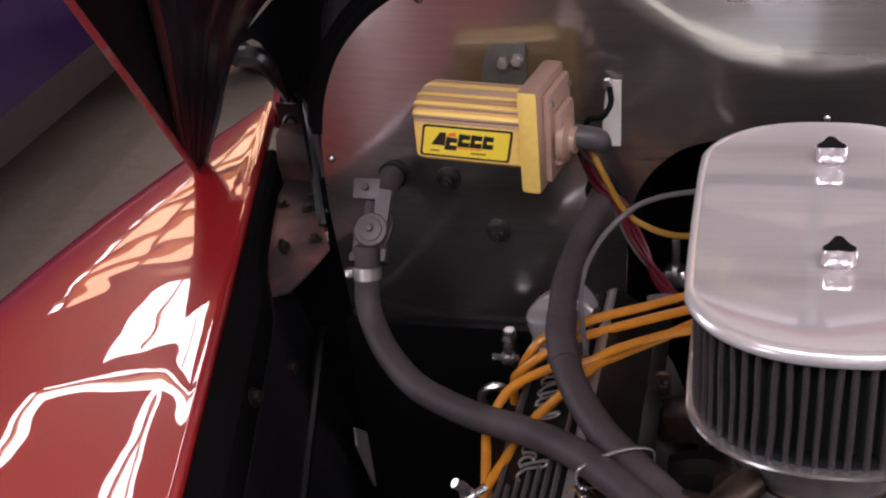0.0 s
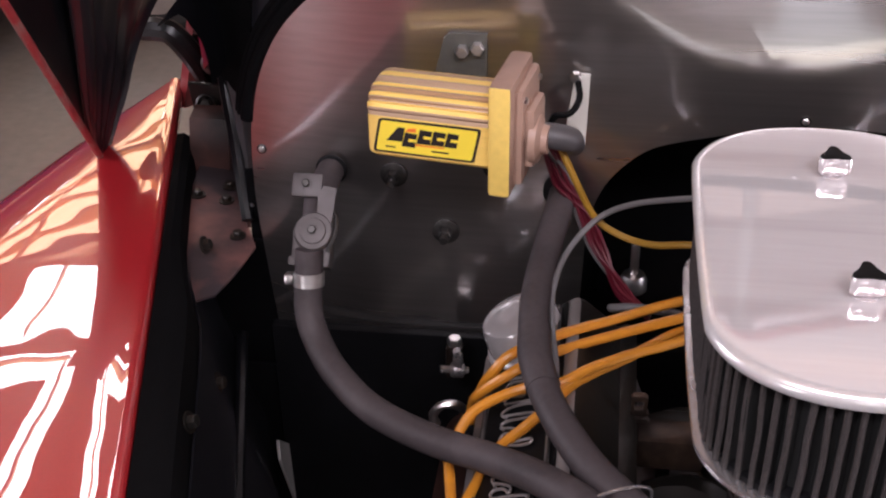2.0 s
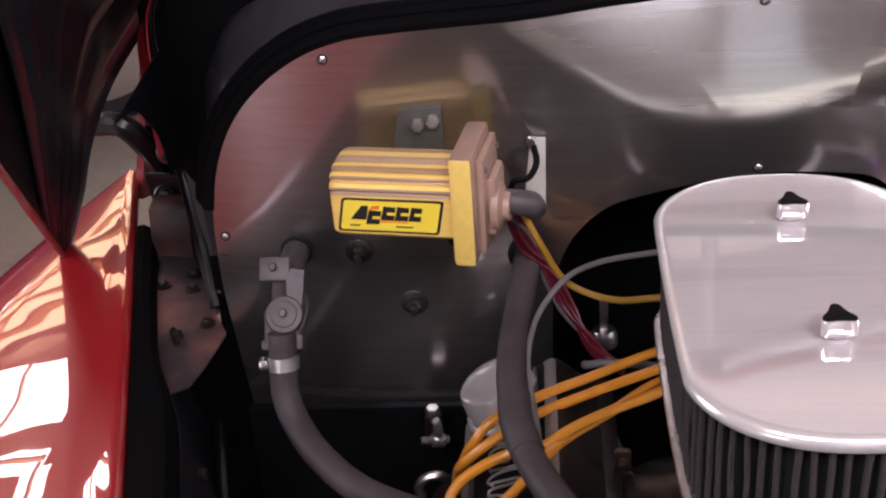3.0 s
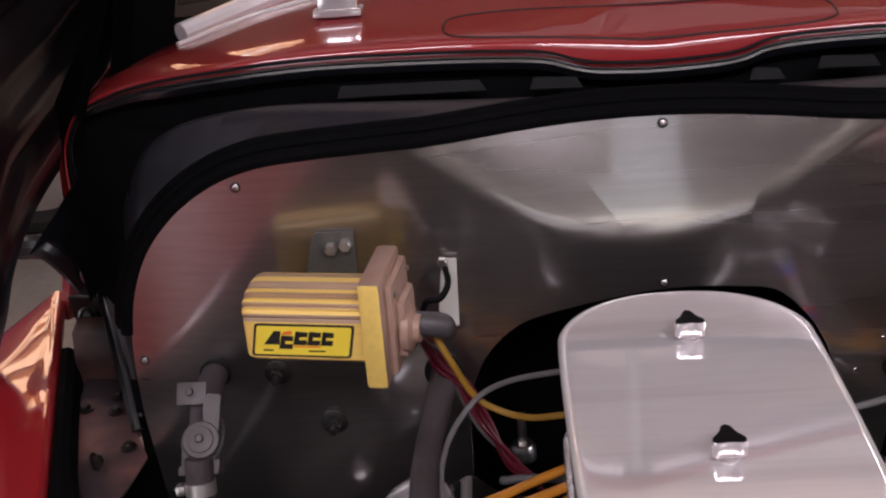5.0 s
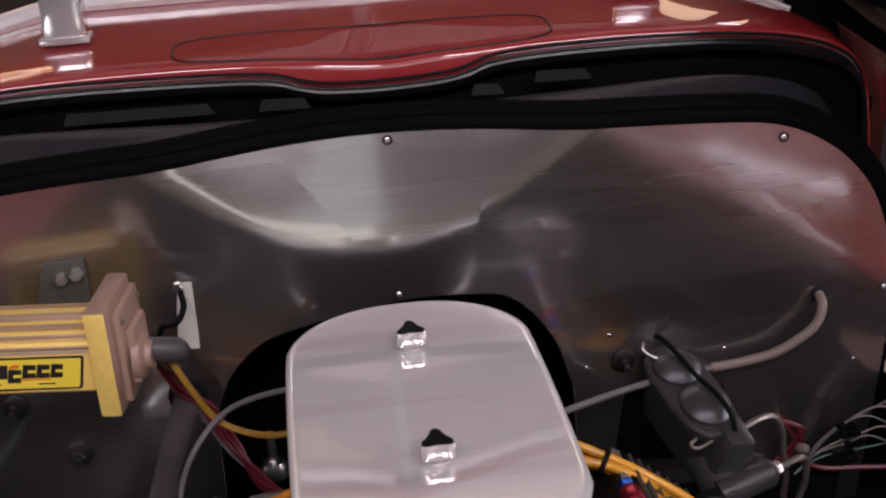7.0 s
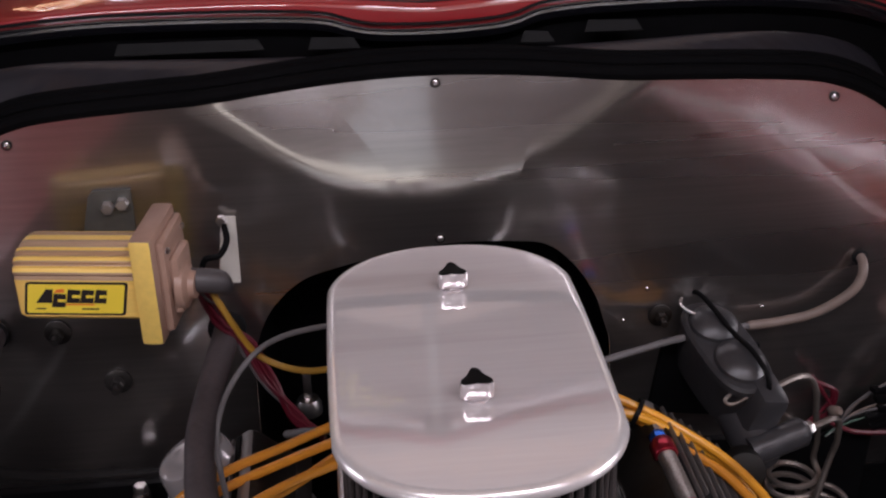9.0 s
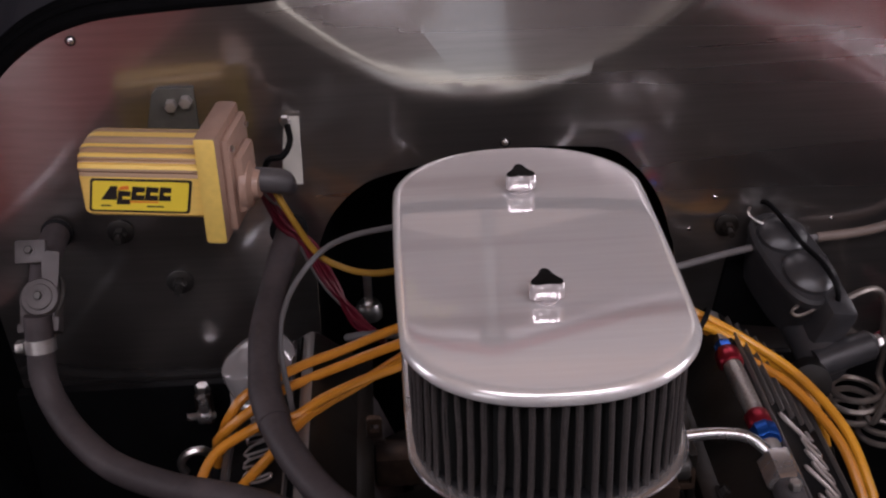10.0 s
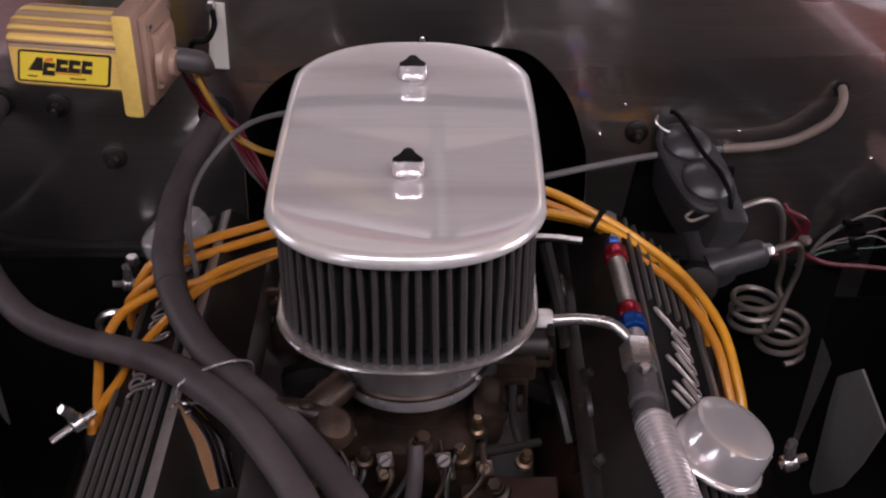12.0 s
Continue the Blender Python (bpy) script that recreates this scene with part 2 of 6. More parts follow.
def box(bm, centre, size, m=None, bevel=0.0):
    made = bmesh.ops.create_cube(bm, size=1.0)["verts"]
    bmesh.ops.scale(bm, vec=size, verts=made)
    if bevel:
        edges = list({e for v in made for e in v.link_edges})
        res = bmesh.ops.bevel(bm, geom=edges, offset=bevel, segments=2, profile=0.6, affect="EDGES")
        made = list({v for f in res["faces"] for v in f.verts} | {v for v in made if v.is_valid})
    t = (m if m is not None else Matrix()) if centre is None else Matrix.Translation(centre) @ (m if m is not None else Matrix())
    bmesh.ops.transform(bm, matrix=t, verts=made)
    return made


def lathe(bm, profile, m=None, steps=32, squash=1.0, cap=True):
    """Turns (radius, height) pairs about the local z."""
    m = m if m is not None else Matrix()
    rings = []
    for r, h in profile:
        rings.append([bm.verts.new(m @ Vector((r * math.cos(2 * math.pi * i / steps), squash * r * math.sin(2 * math.pi * i / steps), h))) for i in range(steps)])
    for a, b in zip(rings, rings[1:]):
        for i in range(steps):
            j = (i + 1) % steps
            bm.faces.new((a[i], a[j], b[j], b[i]))
    if cap:
        for r in (rings[0], rings[-1]):
            bm.faces.new(r)
    return rings


def along(p, q):
    """A pose at p whose z points to q."""
    d = Vector(q) - Vector(p)
    return Matrix.Translation(p) @ d.to_track_quat("Z", "Y").to_matrix().to_4x4()


def glide(points, per=8):
    """A smooth curve through the points."""
    pts = [Vector(p) for p in points]
    pts = [2 * pts[0] - pts[1]] + pts + [2 * pts[-1] - pts[-2]]
    out = []
    for a, b, c, d in zip(pts, pts[1:], pts[2:], pts[3:]):
        for k in range(per):
            t = k / per
            out.append(0.5 * (2 * b + (c - a) * t + (2 * a - 5 * b + 4 * c - d) * t * t + (3 * b - a - 3 * c + d) * t ** 3))
    return out + [pts[-2]]


def tube(bm, points, radius, sides=12, per=8, smooth=True, cap=True):
    """A round bar along the points; radius may be a number or a function of 0..1."""
    path = glide(points, per) if smooth else [Vector(p) for p in points]
    normal = None
    rings = []
    for i, p in enumerate(path):
        d = (path[min(i + 1, len(path) - 1)] - path[max(i - 1, 0)]).normalized()
        if normal is None:
            normal = d.orthogonal().normalized()
        normal = (normal - d * normal.dot(d)).normalized()
        side = d.cross(normal)
        r = radius(i / (len(path) - 1)) if callable(radius) else radius
        rings.append([bm.verts.new(p + r * (math.cos(2 * math.pi * k / sides) * normal + math.sin(2 * math.pi * k / sides) * side)) for k in range(sides)])
    for a, b in zip(rings, rings[1:]):
        for k in range(sides):
            j = (k + 1) % sides
            bm.faces.new((a[k], a[j], b[j], b[k]))
    if cap:
        bm.faces.new(rings[0])
        bm.faces.new(rings[-1])


def sheet(bm, rows, thick=0.0):
    """A skin through rows of points; thick pushes a second skin along the normals."""
    grid = [[bm.verts.new(p) for p in r] for r in rows]
    faces = []
    for a, b in zip(grid, grid[1:]):
        for i in range(len(a) - 1):
            faces.append(bm.faces.new((a[i], a[i + 1], b[i + 1], b[i])))
    if thick:
        bmesh.ops.recalc_face_normals(bm, faces=faces)
        bmesh.ops.solidify(bm, geom=faces, thickness=thick)
    return grid


def slab(bm, outline, depth, m=None):
    """A flat outline in local x, y raised by depth along local z."""
    m = m if m is not None else Matrix()
    low = [bm.verts.new(m @ Vector((x, y, 0))) for x, y in outline]
    top = [bm.verts.new(m @ Vector((x, y, depth))) for x, y in outline]
    bm.faces.new(low[::-1])
    bm.faces.new(top)
    for i in range(len(low)):
        j = (i + 1) % len(low)
        bm.faces.new((low[i], low[j], top[j], top[i]))


def bolt(bm, m, r, head, washer=0.0):
    """A hexagon head with a chamfer, over a washer, along local z."""
    if washer:
        lathe(bm, [(washer, 0), (washer, 0.0012)], m, 20)
        m = m @ Matrix.Translation((0, 0, 0.0012))
    lathe(bm, [(r, 0), (r, head * 0.8), (r * 0.82, head)], m, 6)


def screw(bm, m, r):
    lathe(bm, [(r, 0), (r * 0.95, r * 0.35), (r * 0.6, r * 0.62), (r * 0.2, r * 0.7)], m, 16)


def wave(points, x):
    """Straight lines between (x, y) points."""
    for (a, b), (c, d) in zip(points, points[1:]):
        if x <= c:
            return b + (d - b) * max(0.0, (x - a)) / (c - a)
    return points[-1][1]


OUT = pose(0, 0, 0, 90, 0, 0)  # local z towards the front of the car

from mathutils.bvhtree import BVHTree


# ---- garage ----
def build_room():
    bm = bmesh.new()
    box(bm, (0, 1.5, -0.05), (15, 15, 0.1))
    tagged(part("floor", bm, CONCRETE), "worn beige concrete garage floor", "floor", kind="structure")
    bm = bmesh.new()
    box(bm, (0, 8.6, 1.85), (15, 0.2, 3.7))
    tagged(part("wall_north", bm, PLASTER), "plain pale plaster garage wall", "wall", kind="structure")
    # side walls, each with an opening cut round its added fill lamp
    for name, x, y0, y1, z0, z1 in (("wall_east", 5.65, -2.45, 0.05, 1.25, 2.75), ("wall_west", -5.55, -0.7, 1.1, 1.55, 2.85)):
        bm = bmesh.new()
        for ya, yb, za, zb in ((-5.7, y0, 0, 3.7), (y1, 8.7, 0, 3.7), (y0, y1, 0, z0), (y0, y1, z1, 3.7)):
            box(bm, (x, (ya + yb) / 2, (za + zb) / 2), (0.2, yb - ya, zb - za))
        tagged(part(name, bm, PLASTER), "plain pale plaster garage wall with an opening for a fill lamp", "wall", kind="structure")
    # front wall: a narrow middle door, plus openings cut for two fill lamps
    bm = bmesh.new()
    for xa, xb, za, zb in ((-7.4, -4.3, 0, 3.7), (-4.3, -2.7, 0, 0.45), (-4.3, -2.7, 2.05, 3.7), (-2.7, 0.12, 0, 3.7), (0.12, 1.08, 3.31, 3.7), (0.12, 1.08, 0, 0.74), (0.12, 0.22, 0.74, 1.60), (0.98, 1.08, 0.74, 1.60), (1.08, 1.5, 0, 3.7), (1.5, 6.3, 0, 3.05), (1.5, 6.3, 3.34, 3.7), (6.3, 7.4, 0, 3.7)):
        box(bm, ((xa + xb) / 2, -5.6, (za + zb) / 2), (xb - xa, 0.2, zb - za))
    tagged(part("wall_south", bm, PLASTER), "plain pale wall with a door opening and fill-lamp openings", "wall", kind="structure")
    bm = bmesh.new()
    box(bm, (0, 1.5, 3.77), (15, 15, 0.1))
    for k in range(9):
        box(bm, (0, -4.5 + 1.5 * k, 3.62), (15, 0.1, 0.2))
    # joists and battens under the ceiling lamps
    for y, w in ((4.02, 0.10), (4.30, 0.03), (4.62, 0.05), (5.05, 0.10), (5.32, 0.03), (5.8, 0.06), (6.4, 0.10)):
        box(bm, (-3.1, y, 3.45), (3.8, w, 0.06), pose(0, 0, 0, 0, 0, 0))
    for x in (-4.75, -3.35, -2.15):
        box(bm, (x, 5.3, 3.40), (0.035, 2.8, 0.05))
    for x, y, sx, sy in ((-2.72, 3.57, 0.02, 0.62), (-2.85, 3.05, 1.3, 0.02), (-3.48, 2.5, 0.02, 1.2), (-2.22, 2.45, 0.02, 1.1)):
        box(bm, (x, y, 3.47), (sx, sy, 0.03))
    tagged(part("ceiling", bm, TIMBER), "timber-boarded ceiling with cross beams", "ceiling", kind="structure")


build_room()

# ---- firewall ----
EDGE = [(0, 1.110), (0.15, 1.107), (0.30, 1.100), (0.362, 1.091), (0.41, 1.067), (0.45, 1.028), (0.475, 0.982), (0.488, 0.93), (0.492, 0.87), (0.489, 0.80), (0.47, 0.60), (0.44, 0.42)]


def lean(x, z):
    """How far the sheet stands back from the upright plane."""
    top = max(0.0, z - 0.993 - 3.0 * (x + 0.015) ** 2)
    roll = 0.36 * (top - 0.022 * math.atan(top / 0.022))
    return roll + 2.6 * max(0.0, abs(x) - 0.30) ** 3


def arch(t):
    """The firewall's rim from its lower left round the top to its lower right, t from -1 to 1."""
    pts = [(-x, z) for x, z in EDGE[::-1]] + EDGE[1:]
    curve = glide([(x, 0, z) for x, z in pts], 6)
    p = curve[round((t + 1) / 2 * (len(curve) - 1))]
    return p.x, p.z


def recess(t):
    pts = [(-0.18, 0.50), (-0.178, 0.80), (-0.168, 0.877), (-0.135, 0.922), (-0.09, 0.940), (0, 0.956), (0.07, 0.955), (0.108, 0.946), (0.142, 0.907), (0.160, 0.86), (0.168, 0.80), (0.17, 0.50)]
    curve = glide([(x, 0, z) for x, z in pts], 6)
    p = curve[round((t + 1) / 2 * (len(curve) - 1))]
    return p.x, p.z


def build_firewall():
    wall = thing("firewall", "brushed stainless steel firewall panel with an arched recess", "firewall", kind="structure")
    bm = bmesh.new()
    rows = []
    steps, rings = 150, 32
    for k in range(rings + 1):
        f = k / rings
        row = []
        for i in range(steps + 1):
            t = -1 + 2 * i / steps
            (ax, az), (bx, bz) = recess(t), arch(t)
            x, z = ax + (bx - ax) * f, az + (bz - az) * f
            row.append((x, lean(x, z), z))
        rows.append(row)
    sheet(bm, rows)
    bmesh.ops.recalc_face_normals(bm, faces=bm.faces[:])
    if sum(f.normal.y for f in bm.faces) > 0:
        bmesh.ops.reverse_faces(bm, faces=bm.faces[:])
    bmesh.ops.solidify(bm, geom=bm.faces[:], thickness=0.002)
    part("panel", bm, STEEL, wall)
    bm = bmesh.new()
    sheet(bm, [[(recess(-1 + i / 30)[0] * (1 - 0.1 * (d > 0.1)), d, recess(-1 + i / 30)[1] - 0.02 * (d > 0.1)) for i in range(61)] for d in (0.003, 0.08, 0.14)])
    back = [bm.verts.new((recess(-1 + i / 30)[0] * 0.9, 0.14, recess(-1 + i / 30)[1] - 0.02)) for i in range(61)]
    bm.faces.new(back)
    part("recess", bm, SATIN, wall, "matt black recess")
    # black sheets over the steel's foot stand in for its dark reflection
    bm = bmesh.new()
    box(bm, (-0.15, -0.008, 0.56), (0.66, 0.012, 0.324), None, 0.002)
    part("lower_dark_sheet", bm, SATIN, wall, "matt black sheet for the steel's dark reflection")
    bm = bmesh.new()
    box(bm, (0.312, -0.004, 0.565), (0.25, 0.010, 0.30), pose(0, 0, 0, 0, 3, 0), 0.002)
    part("lower_dark_sheet", bm, SATIN, wall, "matt black sheet for the steel's dark reflection")
    for x, z in ((0.005, 1.103), (-0.366, 1.078), (0.362, 1.079), (-0.480, 0.903), (0.482, 0.905), (0.003, 0.963)):
        bm = bmesh.new()
        screw(bm, Matrix.Translation((x, lean(x, z) - 0.001, z)) @ OUT, 0.0034)
        head = part("screw", bm, PIPE, wall)
        bm = bmesh.new()
        lathe(bm, [(0.0047, -0.0004), (0.0047, 0.0006), (0.0036, 0.0009)], Matrix.Translation((x, lean(x, z) - 0.001, z)) @ OUT, 20)
        part("cup_washer", bm, DULL, head, "dark cup washer")
    for x, z, r in ((-0.353, 0.892, 0.0064), (-0.306, 0.835, 0.0066), (0.214, 0.865, 0.006), (-0.26, 0.905, 0.006)):
        bm = bmesh.new()
        m = Matrix.Translation((x, lean(x, z) - 0.001, z)) @ OUT
        lathe(bm, [(r * 1.95, 0), (r * 1.95, 0.002), (r * 1.7, 0.003)], m, 24)
        bolt(bm, m @ Matrix.Translation((0, 0, 0.003)), r, 0.008)
        lathe(bm, [(r * 0.55, 0.008), (r * 0.55, 0.02)], m, 12)
        part("stud", bm, DULL if x < -0.28 else DARK, wall, "black bolt with nut and washer")
    for x, z in ((0.178, 0.862), (0.20, 0.895), (0.315, 0.866), (0.455, 0.83)):
        bm = bmesh.new()
        screw(bm, Matrix.Translation((x, lean(x, z) - 0.001, z)) @ OUT, 0.0019)
        part("rivet", bm, CHROME, wall)


build_firewall()


def build_seal():
    seal = tagged(new("weatherstrip"), "black rubber weatherstrip round the firewall rim", "weatherstrip")
    for name, off, r, y in (("bead", 0.0045, 0.0068, 0.003), ("web", 0.0115, 0.0058, 0.013), ("lip", 0.017, 0.0035, 0.018)):
        bm = bmesh.new()
        pts = []
        for i in range(0, 101):
            t = -0.64 + 1.28 * i / 100
            (x, z), (x2, z2), (x1, z1) = arch(t), arch(min(1, t + 0.02)), arch(max(-1, t - 0.02))
            n = Vector((-(z2 - z1), x2 - x1)).normalized()
            if n.y * z < 0 and abs(x) < 0.3:
                n = -n
            if x * n.x < 0 and abs(x) > 0.3:
                n = -n
            pts.append((x + n.x * off, lean(x, z) + y, z + n.y * off))
        tube(bm, pts, r, 10, smooth=False)
        part(name, bm, MATT, seal)


build_seal()

# ---- cowl, gutter and lip ----
# left and right halves differ a little: the body is an old hand-fitted one
LIP_LEFT = [(-0.533, 0.95), (-0.537, 1.02), (-0.538, 1.072), (-0.533, 1.098), (-0.518, 1.119), (-0.490, 1.131), (-0.455, 1.139), (-0.382, 1.147), (-0.30, 1.152), (-0.20, 1.151), (-0.123, 1.148), (-0.088, 1.144), (-0.062, 1.136), (-0.039, 1.132)]
LIP_RIGHT = [(0.01, 1.130), (0.062, 1.132), (0.088, 1.136), (0.112, 1.144), (0.155, 1.148), (0.22, 1.149), (0.29, 1.148), (0.35, 1.144), (0.405, 1.136), (0.446, 1.123), (0.468, 1.108), (0.480, 1.082), (0.487, 1.03), (0.492, 0.95)]
RED_LEFT = [(-0.548, 0.95), (-0.550, 1.02), (-0.548, 1.075), (-0.540, 1.102), (-0.522, 1.125), (-0.492, 1.139), (-0.455, 1.147), (-0.382, 1.155), (-0.30, 1.160), (-0.20, 1.161), (-0.123, 1.159), (-0.088, 1.157), (-0.062, 1.155), (-0.039, 1.153)]
RED_RIGHT = [(0.01, 1.149), (0.062, 1.152), (0.088, 1.153), (0.112, 1.154), (0.155, 1.156), (0.22, 1.157), (0.29, 1.155), (0.35, 1.152), (0.405, 1.145), (0.450, 1.132), (0.475, 1.114), (0.489, 1.085), (0.497, 1.03), (0.503, 0.95)]
SHOULDER = [(-0.490, 0.93), (-0.484, 1.02), (-0.474, 1.058), (-0.455, 1.094), (-0.430, 1.112), (-0.404, 1.121), (-0.365, 1.127), (-0.32, 1.129), (-0.25, 1.127), (-0.176, 1.124), (-0.11, 1.122), (-0.07, 1.121), (-0.04, 1.120), (-0.02, 1.120),
            (0.01, 1.119), (0.04, 1.119), (0.08, 1.119), (0.12, 1.120), (0.165, 1.121), (0.212, 1.122), (0.275, 1.124), (0.33, 1.122), (0.374, 1.115), (0.405, 1.103), (0.427, 1.083), (0.441, 1.046), (0.455, 1.00), (0.462, 0.93)]
SKIN_END = [(0.30, 0.70), (0.34, 0.43), (0.385, 0.360), (0.44, 0.290), (0.49, 0.235), (0.54, 0.19)]

FOOT = [(0, 0.330), (0.21, 0.330), (0.30, 0.330), (0.38, 0.318), (0.42, 0.290), (0.46, 0.245)]


def body_row(outline, y):
    """A smooth line across the car through an outline of (x, z) at one depth."""
    return [Vector((p.x, y, p.z)) for p in glide([(x, 0, z) for x, z in outline], 6)]


def rim_row(push=0.0, back=0.02):
    n = len(body_row(SHOULDER, 0))
    out = []
    for i in range(n):
        t = -1 + 2 * i / (n - 1)
        x, z = arch(t * 0.66)
        out.append(Vector((x * (1 + push), lean(x, z) + back, z + push * 0.8)))
    return out


def shifted(row, dx=0.0, dy=0.0, dz=0.0):
    """The row moved back and up, and outwards at its upright ends."""
    return [p + Vector((math.copysign(dx, p.x) * min(1.0, max(0.0, (abs(p.x) - 0.40) / 0.08)), dy, dz * min(1.0, max(0.15, (0.56 - abs(p.x)) / 0.12)))) for p in row]


def build_cowl():
    cowl = thing("cowl", "glossy dark red car cowl behind the engine bay", "cowl")
    lip, red, shoulder = body_row(LIP_LEFT + LIP_RIGHT, 0.098), body_row(RED_LEFT + RED_RIGHT, 0.104), body_row(SHOULDER, 0.055)
    # a pressed channel: a wall up from the firewall's rim, a round shoulder, a deep trough
    r0 = rim_row(0.004, 0.014)
    bm = bmesh.new()
    rows = [r0, [p.lerp(q, 0.55) + Vector((0, -0.006, 0)) for p, q in zip(r0, shoulder)], [p.lerp(q, 0.85) + Vector((0, -0.004, 0)) for p, q in zip(r0, shoulder)]]
    rows += [shoulder, shifted(shoulder, 0.004, 0.006, 0.0005), shifted(shoulder, 0.008, 0.012, -0.004), shifted(shoulder, 0.010, 0.016, -0.014)]
    sheet(bm, rows, 0.002)
    part("gutter_wall", bm, GUTTER, cowl, "glossy greyish black gutter wall with a rounded shoulder")
    bm = bmesh.new()
    sheet(bm, [shifted(shoulder, 0.010, 0.0165, -0.013), shifted(shoulder, 0.014, 0.022, -0.034), shifted(lip, 0.012, 0.010, -0.045), shifted(lip, 0.012, 0.014, -0.020), shifted(lip, 0.004, 0.004, -0.006)], 0.002)
    part("gutter", bm, MATT, cowl, "black painted drain channel")
    bm = bmesh.new()
    sheet(bm, [shifted(lip, 0, 0.006, -0.012), shifted(lip, 0, -0.001, -0.010), shifted(lip, 0, -0.003, -0.003), shifted(lip, 0, -0.001, 0.0), shifted(lip, 0.003, 0.003, 0.001)], 0.0015)
    part("flange", bm, GLOSS, cowl, "black folded flange")
    for dx, dy, dz, r in ((0.0, -0.001, 0.001, 0.0016), (0.004, 0.003, 0.0055, 0.0016)):
        bm = bmesh.new()
        tube(bm, shifted(lip, dx, dy, dz), r, 8, smooth=False)
        part("welt", bm, RUBBER if dx else GLOSS, cowl, "thin glossy black welt")
    for x0, x1, z, tilt in ((-0.106, -0.058, 1.126, 8), (0.090, 0.122, 1.122, -14), (0.150, 0.205, 1.129, -4), (-0.28, -0.145, 1.129, 2)):
        bm = bmesh.new()
        slab(bm, [(x0, -0.005), (x1, -0.006), (x1 - 0.006, 0.004), (x0 + 0.004, 0.006)], 0.002, Matrix.Translation((0, 0.086, z)) @ pose(0, 0, 0, 62, 0, 0))
        part("drain_tab", bm, SATIN, cowl, "small dull drain tab")
    # the painted top: a dark upright edge, a soft crown, flat back to the windscreen, rounding off at the sides
    bm = bmesh.new()
    low = [Vector((p.x, 0.103, q.z + 0.0005)) for p, q in zip(red, lip)]
    rows = [low, [p.lerp(q, 0.8) for p, q in zip(low, red)], red]
    for back, rise in ((0.004, 0.0020), (0.010, 0.0034), (0.025, 0.0048), (0.045, 0.0061), (0.075, 0.0076), (0.11, 0.0092), (0.15, 0.0108), (0.20, 0.0118), (0.27, 0.0130), (0.36, 0.0135), (0.50, 0.0135)):
        row = []
        for p in red:
            side = min(1.0, max(0.0, (abs(p.x) - 0.30) / 0.20))
            end = wave(SKIN_END, abs(p.x)) - 0.10 + (0.06 if p.x > 0.38 else 0.0)
            b = min(back, end)
            over = max(0.0, back - end)
            z = p.z + rise * (1 - 0.6 * side) - 0.19 * side * max(0.0, b - 0.05) - 0.5 * min(over, 0.12) * side
            even = min(1.0, b / 0.12)
            z += (1 - side) * even * (1.1585 - p.z) * 0.8
            row.append((p.x * (1 + 0.10 * b) + math.copysign(min(over, 0.12) * 0.4 * side, p.x), p.y + b + 0.15 * over * side, z))
        rows.append(row)
    sheet(bm, rows, 0.0015)
    skin = part("skin", bm, RED, cowl, angle=60)

    tree = BVHTree.FromPolygons([v.co for v in skin.data.vertices], [tuple(p.vertices) for p in skin.data.polygons])

    def top(x, y):
        return tree.ray_cast(Vector((x, y, 2.0)), Vector((0, 0, -1)))[0].z

    # vent door in the cowl's top: a dark gap round a plate that lies a little proud
    bm = bmesh.new()
    ring = []
    for i in range(120):
        an = 2 * math.pi * i / 120
        cx, cy = math.cos(an), math.sin(an)
        x = -0.002 + 0.180 * math.copysign(abs(cx) ** 0.22, cx)
        y = 0.146 + 0.034 * math.copysign(abs(cy) ** 0.55, cy) + 0.016 * (1 - (x / 0.18) ** 2) * (cy > 0) - 0.016 * x
        ring.append((x, y, top(x, y) + 0.0004))
    tube(bm, ring + ring[:1], 0.0011, 6, smooth=False)
    part("vent_seam", bm, INK, cowl, "dark seam of the cowl vent")
    for s in (-1, 1):
        bm = bmesh.new()
        x = s * 0.284 - 0.002
        m = Matrix.Translation((x, 0.212, top(x, 0.212) - 0.002)) @ pose(0, 0, 0, -8, 0, 0)
        box(bm, None, (0.040, 0.030, 0.05), m @ Matrix.Translation((0, 0, 0.025)), 0.006)
        box(bm, None, (0.048, 0.04, 0.008), m @ Matrix.Translation((0, 0, 0.006)), 0.003)
        part("wiper_post", bm, SATINCHROME, cowl, "pale chromed wiper post")
    # bright trim at the windscreen's foot and a thinner bead before it at the sides
    for name, ends, fore, r in (("windscreen_trim", (-0.455, 0.455), 0.0, 0.0105), ("windscreen_bead", (-0.45, -0.305), 0.045, 0.0025), ("windscreen_bead", (0.305, 0.45), 0.045, 0.0025)):
        bm = bmesh.new()
        pts = []
        for k in range(41):
            x = ends[0] + (ends[1] - ends[0]) * k / 40
            y = wave(FOOT, abs(x)) - fore
            pts.append((x, y, top(x, y) + 0.75 * r))
        tube(bm, pts, r, 10, smooth=False)
        part(name, bm, TRIM, cowl, "polished windscreen trim")
    # split windscreen: two flat panes that meet at a middle post, under a red roof
    def pane(x, f):
        """A place on the glass, f from 0 at its foot to 1 at its head."""
        foot = Vector((x + 0.01, 0.365 + 0.16 * abs(x), 1.170 - 0.14 * x * x))
        return foot.lerp(Vector((x * 0.95 + 0.028, 0.470 + 0.33 * abs(x), 1.583 - 0.03 * abs(x))), f)

    for s in (-1, 1):
        bm = bmesh.new()
        sheet(bm, [[pane(s * (0.014 + 0.50 * i / 6), f / 4) for i in range(7)] for f in range(5)], 0.004)
        glass = part("windscreen", bm, GLASS, cowl, "clear split windscreen pane")
        glass.visible_shadow = False
